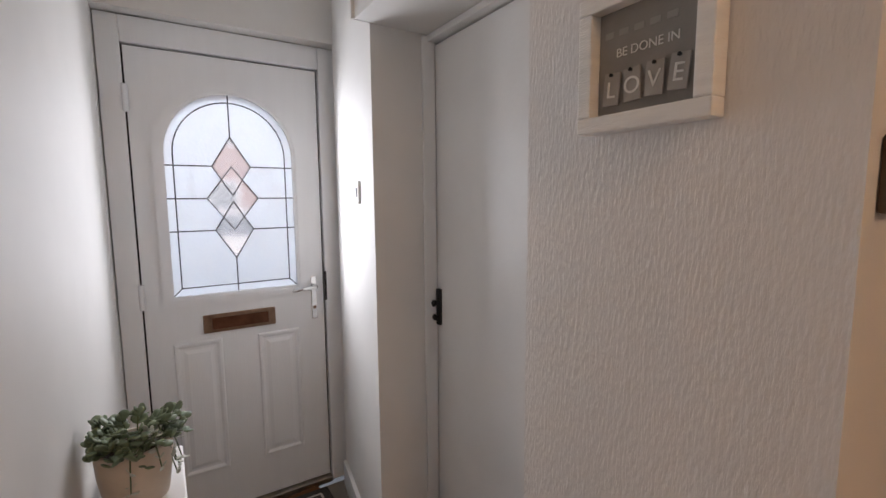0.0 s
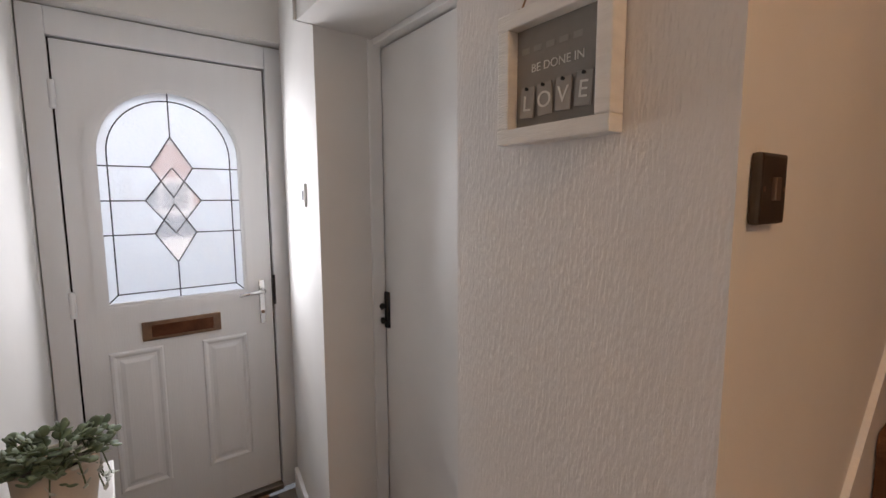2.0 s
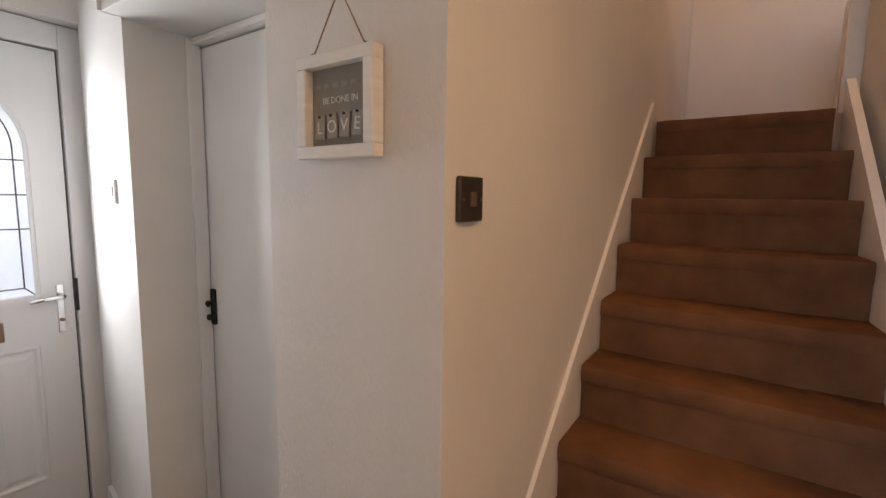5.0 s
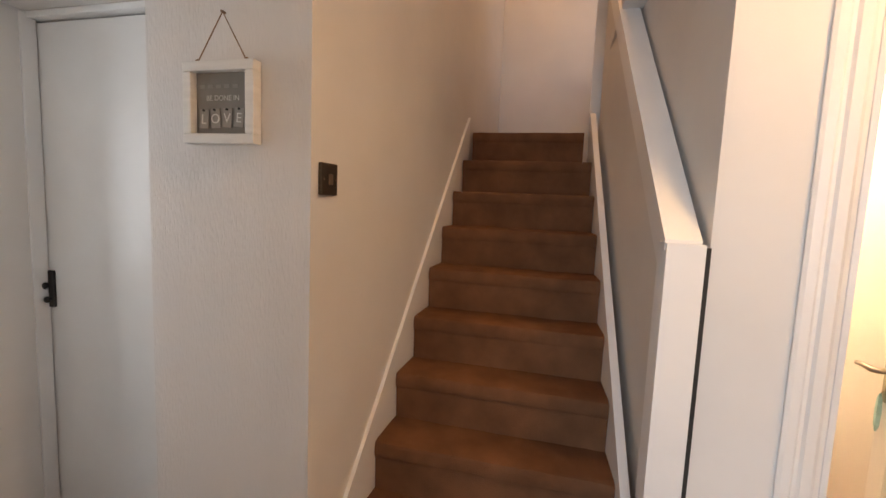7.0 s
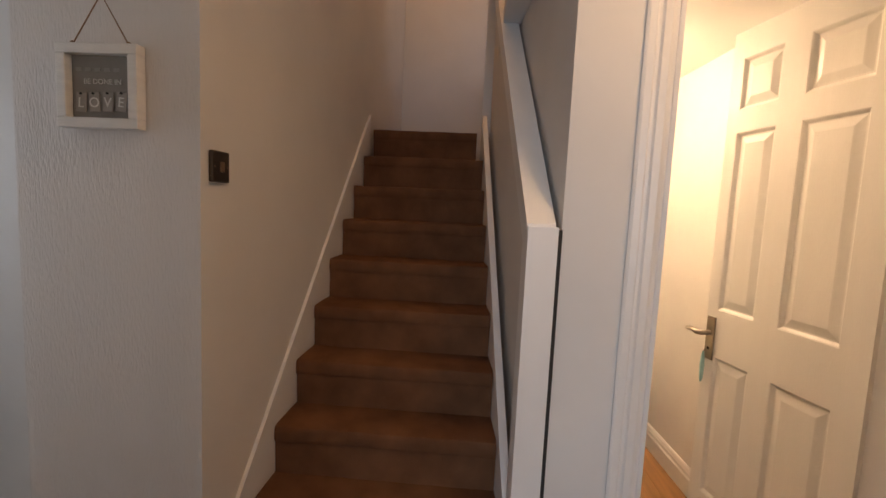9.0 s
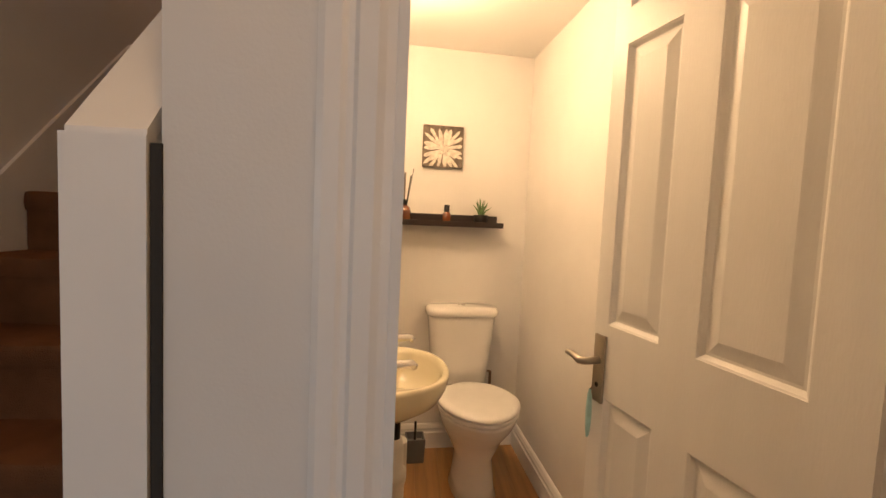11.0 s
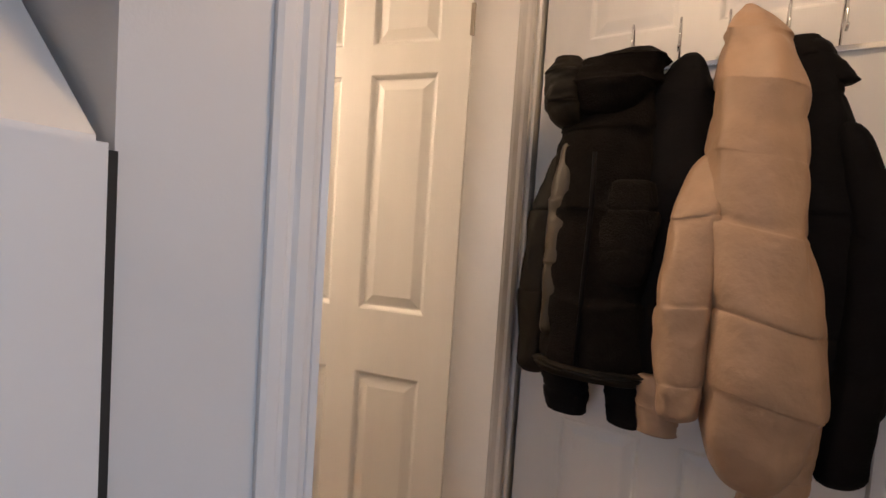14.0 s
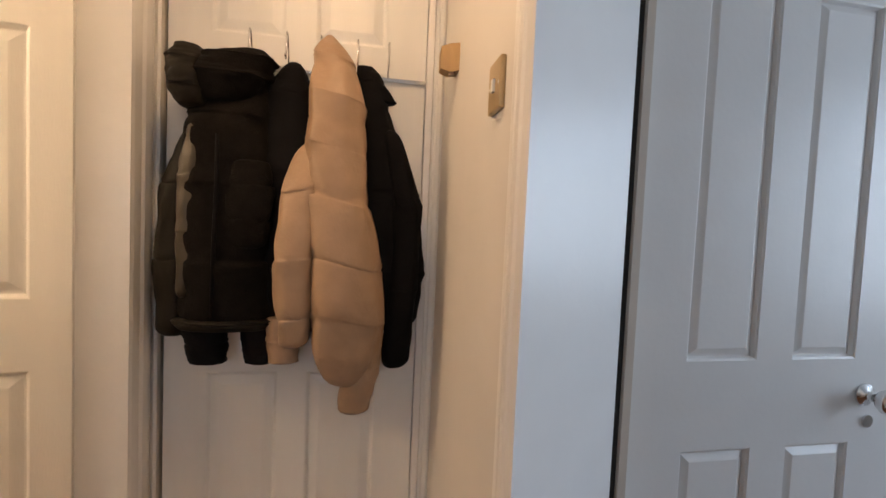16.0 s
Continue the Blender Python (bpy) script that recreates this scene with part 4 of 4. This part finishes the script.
part("cistern", loft(bmesh.new(), [rr(-0.100, 0, 0.055, 0.125, 0.405), rr(-0.100, 0, 0.075, 0.140, 0.42), rr(-0.098, 0, 0.082, 0.150, 0.50), rr(-0.098, 0, 0.086, 0.172, 0.74), rr(-0.098, 0, 0.086, 0.174, 0.762)]), CERAM, tl, smooth=True)
lid = part("cistern_lid", loft(bmesh.new(), [rr(-0.098, 0, 0.091, 0.180, 0.762), rr(-0.098, 0, 0.096, 0.186, 0.768), rr(-0.098, 0, 0.097, 0.187, 0.790), rr(-0.098, 0, 0.088, 0.176, 0.805), rr(-0.098, 0, 0.03, 0.06, 0.808)]), CERAM, tl, smooth=True)
part("flush_button", lathe(bmesh.new(), [(0.022, 0.806), (0.022, 0.812), (0.018, 0.815), (0.004, 0.815)], 20, (-0.098, 0, 0)), CHROME, lid, smooth=True)


def seat_ring(z, sc=1.0, dx=0.0):
    pts = []
    for i in range(36):
        a = 2 * math.pi * i / 36
        c, sn = math.cos(a), math.sin(a)
        x = -0.42 + (0.205 if c > 0 else 0.225) * c * sc + dx
        y = -0.028 + 0.182 * sn * sc * (1 - 0.12 * max(0, -c) ** 2 - 0.10 * max(0, c))
        pts.append((x, y, z))
    return pts


part("bowl", loft(bmesh.new(), [rr(-0.37, -0.028, 0.16, 0.105, 0.0, 36, 0.8), rr(-0.37, -0.028, 0.145, 0.092, 0.05, 36, 0.8), rr(-0.36, -0.028, 0.135, 0.085, 0.17, 36, 0.9), seat_ring(0.27, 0.72, 0.03), seat_ring(0.34, 0.92, 0.01), seat_ring(0.385, 0.99), seat_ring(0.400, 1.0), seat_ring(0.402, 0.9)]), CERAM, tl, smooth=True)
part("bowl_shelf", B(-0.25, -0.13, 0.30, -0.03, 0.10, 0.404, bevel=0.02), CERAM, tl)
part("seat", loft(bmesh.new(), [seat_ring(0.404, 0.99), seat_ring(0.407, 1.02), seat_ring(0.418, 1.025), seat_ring(0.422, 1.0)]), PLAST, tl, "white plastic seat", smooth=True)
part("lid", loft(bmesh.new(), [seat_ring(0.424, 1.0), seat_ring(0.427, 1.03), seat_ring(0.438, 1.03), seat_ring(0.446, 0.98), seat_ring(0.450, 0.80), seat_ring(0.451, 0.3)]), PLAST, tl, "white closed lid", smooth=True)
part("inlet_valve", tube(bmesh.new(), [(-0.06, -0.185, 0.36), (-0.06, -0.185, 0.44), (-0.07, -0.150, 0.45)], 0.008, 8), BRASS, tl)

# basin
bs = thing("wash_basin", LEFTW, "small cream wall-hung ceramic wash basin", "wash basin")


def bring(z, sc, dy=0.0, n=40):
    pts = []
    for i in range(n):
        a = 2 * math.pi * i / n
        c, sn = math.cos(a), math.sin(a)
        x = 0.235 * sc * math.copysign(abs(c) ** (0.55 if sn > 0 else 0.85), c)
        y = (0.0 if sn > 0 else -0.02) + (-0.001 if sn > 0 else 0.0)
        y = -0.03 + 0.03 * sn ** 0.3 if sn > 0 else -0.03 - 0.285 * sc * abs(sn) ** 0.85
        pts.append((x, min(-0.001, y) + dy, z))
    return pts


def bowl_ring(z, sc, n=40):
    return [(0.165 * sc * math.cos(2 * math.pi * i / n), -0.185 + 0.105 * sc * math.sin(2 * math.pi * i / n), z) for i in range(n)]


part("basin", loft(bmesh.new(), [bring(0.67, 0.42), bring(0.685, 0.70), bring(0.72, 0.90), bring(0.755, 0.97), bring(0.790, 1.0), bring(0.800, 0.99), bring(0.802, 0.955), bowl_ring(0.796, 1.05), bowl_ring(0.785, 1.0), bowl_ring(0.745, 0.88), bowl_ring(0.705, 0.55), bowl_ring(0.698, 0.15)]), CREAM, bs, smooth=True)
part("plughole", lathe(bmesh.new(), [(0.020, 0.699), (0.020, 0.703), (0.012, 0.704), (0.010, 0.700)], 18, (0, -0.185, 0)), CHROME, bs)
part("overflow", lathe(bmesh.new(), [(0.010, 0), (0.010, 0.002)], 14), CHROME, bs).matrix_local = pose(0.0, -0.086, 0.765, 70)


def tap(x, y):
    tp = part("tap", lathe(bmesh.new(), [(0.022, 0.800), (0.023, 0.808), (0.017, 0.815), (0.016, 0.860), (0.019, 0.868), (0.013, 0.875), (0.009, 0.890), (0.010, 0.897), (0.004, 0.900)], 20, (x, y, 0)), CHROME, bs, "chrome pillar tap with a cross head", smooth=True)
    part("spout", tube(bmesh.new(), [(x, y, 0.843), (x + 0.02, y - 0.04, 0.852), (x + 0.045, y - 0.085, 0.848), (x + 0.05, y - 0.098, 0.836)], [0.014, 0.014, 0.012, 0.011], 12), CHROME, tp, smooth=True)
    for a in (0.6, 2.17):
        part("cross_handle", tube(bmesh.new(), [(x - 0.026 * math.cos(a), y - 0.026 * math.sin(a), 0.886), (x + 0.026 * math.cos(a), y + 0.026 * math.sin(a), 0.886)], [0.006, 0.005], 10), CHROME, tp, smooth=True)


tap(-0.165, -0.10), tap(0.11, -0.125)
part("waste_pipe", tube(bmesh.new(), [(-0.05, -0.150, 0.685), (-0.05, -0.150, 0.60)], 0.020, 14), BLACK, bs, "black waste fitting", smooth=True)
part("bottle_trap", lathe(bmesh.new(), [(0.030, 0.40), (0.036, 0.41), (0.037, 0.47), (0.042, 0.475), (0.042, 0.50), (0.033, 0.505), (0.031, 0.575), (0.026, 0.60), (0.01, 0.60)], 22, (-0.05, -0.150, 0)), PLAST, bs, "white plastic bottle trap", smooth=True)
part("trap_outlet", tube(bmesh.new(), [(-0.05, -0.150, 0.56), (-0.08, -0.11, 0.56), (-0.10, -0.07, 0.56), (-0.10, -0.06, 0.45), (-0.10, -0.06, 0.30), (-0.06, -0.03, 0.24), (-0.03, 0.005, 0.24)], 0.021, 14), PLAST, bs, smooth=True)
part("trap_collar", tube(bmesh.new(), [(-0.10, -0.065, 0.50), (-0.10, -0.065, 0.56), (-0.10, -0.065, 0.585)], 0.028, 16), PLAST, bs, smooth=True)
sb = thing("soap_bottle", LEFTW @ pose(0.035, -0.052, 0.801), "amber pump soap bottle on the basin", "soap bottle")
part("bottle", lathe(bmesh.new(), [(0.030, 0), (0.034, 0.004), (0.034, 0.09), (0.030, 0.112), (0.016, 0.128), (0.013, 0.138), (0.012, 0.14)], 26), AMBER, sb, smooth=True)
pm = part("pump", lathe(bmesh.new(), [(0.015, 0.134), (0.016, 0.158), (0.011, 0.162), (0.006, 0.165), (0.006, 0.185), (0.011, 0.188), (0.011, 0.198), (0.005, 0.200)], 18), BLACK, sb, "black pump top", smooth=True)
part("nozzle", tube(bmesh.new(), [(0, 0, 0.193), (0.0, -0.03, 0.194)], [0.006, 0.004], 8), BLACK, pm)

# mirror
mr = thing("ornate_mirror", LEFTW @ pose(-0.27, 0.001, 1.68), "mirror in a carved white baroque frame", "mirror")
MW, MH, FW = 0.25, 0.36, 0.085
SILVER = mat("mirror_silver", (0.85, 0.85, 0.84), 0.02, metal=1.0, vary=0.0)
part("glass", B(-MW + 0.07, -0.022, -MH + 0.07, MW - 0.07, -0.016, MH - 0.07), SILVER, mr, "mirror glass")
CARVED = mat("carved_white", (0.74, 0.72, 0.68), 0.5, vary=0.08, scale=30, bump=0.3, bscale=120)
rngm = random.Random(3)
for nm, a in (("top_rail", (-MW, -0.03, MH - FW, MW, 0.0, MH)), ("bottom_rail", (-MW, -0.03, -MH, MW, 0.0, -MH + FW)), ("side_rail", (-MW, -0.0295, -MH + FW, -MW + FW, 0.0, MH - FW)), ("side_rail", (MW - FW, -0.0295, -MH + FW, MW, 0.0, MH - FW))):
    fr = part(nm, B(*a, bevel=0.006), CARVED, mr)
    bm = bmesh.new()
    x0, x1, z0, z1 = a[0], a[3], a[2], a[5]
    count = int(max(x1 - x0, z1 - z0) / 0.016)
    for k in range(count):
        f = (k + 0.5) / count
        along = x1 - x0 > z1 - z0
        for lane in (0.15, 0.5, 0.85):
            x = x0 + (x1 - x0) * (f if along else lane) + rngm.uniform(-0.004, 0.004)
            z = z0 + (z1 - z0) * (lane if along else f) + rngm.uniform(-0.004, 0.004)
            r = bmesh.ops.create_icosphere(bm, subdivisions=1, radius=1)
            m = pose(x, -0.031 - (0.008 if lane == 0.5 else 0.0), z, 0, rngm.uniform(0, 180), 0) @ Matrix.Diagonal((rngm.uniform(0.008, 0.018), rngm.uniform(0.008, 0.014), rngm.uniform(0.006, 0.010), 1))
            bmesh.ops.transform(bm, matrix=m, verts=r["verts"])
    tagged(part("carving", bm, CARVED, fr, "carved scrolls and leaves", smooth=True), kind="stuff")
part("inner_bead", fill_hole([(-MW + FW - 0.012, -MH + FW - 0.012), (MW - FW + 0.012, -MH + FW - 0.012), (MW - FW + 0.012, MH - FW + 0.012), (-MW + FW - 0.012, MH - FW + 0.012)], [(-MW + FW + 0.012, -MH + FW + 0.012), (MW - FW - 0.012, -MH + FW + 0.012), (MW - FW - 0.012, MH - FW - 0.012), (-MW + FW + 0.012, MH - FW - 0.012)], -0.034, -0.018), CARVED, mr)

# canvas with a flower
cv = thing("flower_canvas", BACK @ pose(-0.001, 0.058, 1.627), "square canvas print of a grey flower", "picture")
CANV = mat("brown_grey_print", (0.14, 0.11, 0.085), 0.8, vary=0.4, scale=30, bump=0.3, bscale=500)
PETAL = mat("white_petal_print", (0.62, 0.57, 0.50), 0.8, vary=0.25, scale=60)
part("canvas", B(-0.022, -0.106, -0.107, 0.0, 0.106, 0.107, bevel=0.002), CANV, cv)
rngp = random.Random(5)
for ring, (n, r0, r1, w) in enumerate(((19, 0.03, 0.145, 0.013), (15, 0.014, 0.080, 0.010), (10, 0.0, 0.034, 0.007))):
    for k in range(n):
        a = 2 * math.pi * (k + rngp.uniform(-0.2, 0.2)) / n
        bm = bmesh.new()
        c, sn = math.cos(a), math.sin(a)
        pts = []
        lim = min(r1 * rngp.uniform(0.85, 1.1), 0.101 / max(abs(c), abs(sn)))
        for f, ww in ((0, 0.3), (0.5, 0.9), (0.85, 0.8), (1.0, 0.1)):
            pts.append((r0 + (lim - r0) * f, w * ww * rngp.uniform(0.6, 1.0)))
        loop = [(p, q) for p, q in pts] + [(p, -q) for p, q in pts[::-1]]
        clampv = lambda v: max(-0.103, min(0.103, v))
        zc = -0.012
        lay = -0.0228 - ring * 0.0006
        a1 = [bm.verts.new((lay, clampv(p * c - q * sn), clampv(zc + p * sn + q * c))) for p, q in loop]
        bm.faces.new(a1)
        part("petal", bm, PETAL, cv)

# shelf and what stands on it
sh = thing("wall_shelf", BACK @ pose(0, 0.036, 1.215), "dark brown picture ledge on the wall", "shelf")
part("ledge", B(-0.10, -0.298, 0.0, 0.0, 0.298, 0.014, bevel=0.001), DARKW, sh)
part("front_lip", B(-0.112, -0.298, 0.0, -0.1, 0.298, 0.028, bevel=0.001), DARKW, sh)
part("back_board", B(-0.014, -0.29, 0.0145, 0.0, 0.298, 0.062, bevel=0.001), DARKW, sh)
df = thing("reed_diffuser", BACK @ pose(-0.055, 0.252, 1.2295), "brown glass reed diffuser on the ledge", "diffuser")
part("bottle", lathe(bmesh.new(), [(0.032, 0), (0.036, 0.004), (0.036, 0.055), (0.028, 0.075), (0.013, 0.085), (0.012, 0.105), (0.010, 0.106)], 22), AMBER, df, smooth=True)
part("collar", lathe(bmesh.new(), [(0.015, 0.088), (0.015, 0.112), (0.009, 0.113)], 16), BLACK, df)
for k in range(8):
    a = 2 * math.pi * k / 8
    part("reed", tube(bmesh.new(), [(0.004 * math.cos(a), 0.004 * math.sin(a), 0.03), (0.03 * math.cos(a), 0.042 * math.sin(a), 0.25 + 0.02 * math.sin(3 * a))], 0.0018, 5), DARKW, df)
sm = thing("small_bottle", BACK @ pose(-0.055, 0.030, 1.2295), "small brown glass bottle with a black cap", "bottle")
part("bottle", lathe(bmesh.new(), [(0.020, 0), (0.022, 0.003), (0.023, 0.045), (0.016, 0.058), (0.012, 0.062)], 20), AMBER, sm, smooth=True)
part("cap", lathe(bmesh.new(), [(0.013, 0.060), (0.014, 0.064), (0.014, 0.094), (0.012, 0.097)], 18), BLACK, sm, smooth=True)
ap = thing("small_succulent", BACK @ pose(-0.055, -0.152, 1.2295), "small spiky green plant in a black pot", "plant")
part("pot", lathe(bmesh.new(), [(0.030, 0), (0.034, 0.003), (0.037, 0.05), (0.035, 0.052), (0.032, 0.045)], 20), BLACK, ap, smooth=True)
GRN = mat("aloe_green", (0.10, 0.19, 0.07), 0.5, vary=0.3, scale=30, random=0.2)
for k in range(16):
    a, t = 2.4 * k, 0.15 + 0.05 * k
    up = 0.045 + 0.05 * (1 - k / 16)
    pts = [(0.006 * math.cos(a), 0.006 * math.sin(a), 0.045), (0.02 * t * math.cos(a) + 0.008 * math.cos(a), 0.02 * t * math.sin(a) + 0.008 * math.sin(a), 0.045 + up * 0.6), (0.05 * t * math.cos(a) + 0.01 * math.cos(a), 0.05 * t * math.sin(a) + 0.01 * math.sin(a), 0.045 + up)]
    part("leaf", tube(bmesh.new(), pts, [0.005, 0.004, 0.0008], 6), GRN, ap)

br = thing("toilet_brush", BACK @ pose(-0.12, 0.155, 0.0), "toilet brush in a square grey holder", "toilet brush")
part("holder", loft(bmesh.new(), [[(x * w, y * w, z) for x, y in ((-1, -1), (1, -1), (1, 1), (-1, 1))] for w, z in ((0.042, 0), (0.044, 0.01), (0.048, 0.125), (0.042, 0.125), (0.040, 0.09))]), mat("grey_plastic", (0.14, 0.14, 0.15), 0.4, vary=0.1), br)
part("brush_handle", tube(bmesh.new(), [(0, 0, 0.06), (0.004, 0.0, 0.20)], 0.006, 8), BLACK, br)
rl2 = thing("toilet_roll", BACK @ pose(-0.30, 0.27, 0.0), "white toilet roll standing on the floor", "toilet roll")
part("paper", lathe(bmesh.new(), [(0.020, 0.001), (0.053, 0.001), (0.055, 0.004), (0.055, 0.097), (0.053, 0.100), (0.021, 0.100), (0.020, 0.09)], 30), mat("tissue", (0.78, 0.76, 0.72), 0.9, vary=0.03, bump=0.3, bscale=80), rl2)
part("paper_upper", lathe(bmesh.new(), [(0.020, 0.101), (0.053, 0.101), (0.055, 0.104), (0.055, 0.197), (0.053, 0.200), (0.021, 0.200), (0.020, 0.19)], 30), mat("tissue_fresh", (0.80, 0.78, 0.74), 0.9, vary=0.03, bump=0.3, bscale=80), rl2)


# ---- lamps of the house ----
def ceiling_lamp(m, label):
    cl = thing("ceiling_light", m, label, "ceiling light")
    part("base", lathe(bmesh.new(), [(0.06, 0), (0.06, -0.012), (0.03, -0.02)], 24), PLAST, cl)


ceiling_lamp(pose(1.92, -0.90, 2.128), "small white ceiling light of the toilet room")
ceiling_lamp(pose(0.26, -0.92, HALLTOP - 0.002), "small white ceiling light of the hall")

# ---- across the street ----
hs = thing("house", pose(-0.6, 16.0, -0.15), "red brick house across the street with white windows", "house")
BRICK = mat("red_brick", (0.30, 0.17, 0.135), 0.85, vary=0.25, scale=12, bump=0.4)
part("wall", B(-7, 0, 0, 9, 6, 5.2), BRICK, hs)
part("roof", extrude_y(bmesh.new(), [(-7.3, 5.2), (9.3, 5.2), (9.3, 7.2), (-7.3, 7.2)], -0.3, 6), mat("roof_tiles", (0.16, 0.09, 0.07), 0.8, vary=0.3, scale=8, bump=0.5), hs)
for x in (-5.5, -2.2, 1.2, 4.6):
    for z in (0.9, 3.3):
        wf = part("window", B(x, -0.06, z, x + 1.7, 0.02, z + 1.3), UPVC, hs, "white framed window")
        for k in range(2):
            part("pane", B(x + 0.08 + k * 0.81, -0.075, z + 0.08, x + 0.81 + k * 0.81, -0.06, z + 1.22), mat("dark_pane", (0.16, 0.18, 0.20), 0.1), wf)
car = thing("parked_car", pose(0.9, 9.5, -0.15), "white parked car in the street", "car")
part("body", extrude_y(bmesh.new(), [(-2.0, 0.3), (2.0, 0.3), (2.05, 0.75), (1.3, 0.9), (0.7, 1.4), (-1.2, 1.42), (-1.9, 0.95), (-2.05, 0.7)], -0.85, 0.85), mat("car_white", (0.7, 0.7, 0.7), 0.25, coat=0.5), car)
part("side_glass", extrude_y(bmesh.new(), [(-1.5, 0.95), (1.05, 0.95), (0.62, 1.33), (-1.15, 1.35)], -0.87, -0.855), mat("car_glass", (0.16, 0.18, 0.20), 0.08), car)
for x in (-1.25, 1.3):
    part("wheel", lathe(bmesh.new(), [(0.1, 0), (0.32, 0.0), (0.33, 0.05), (0.33, 0.2), (0.1, 0.2)], 20), BLACK, car).matrix_local = pose(x, -0.88 + 0.2, 0.33, 90)
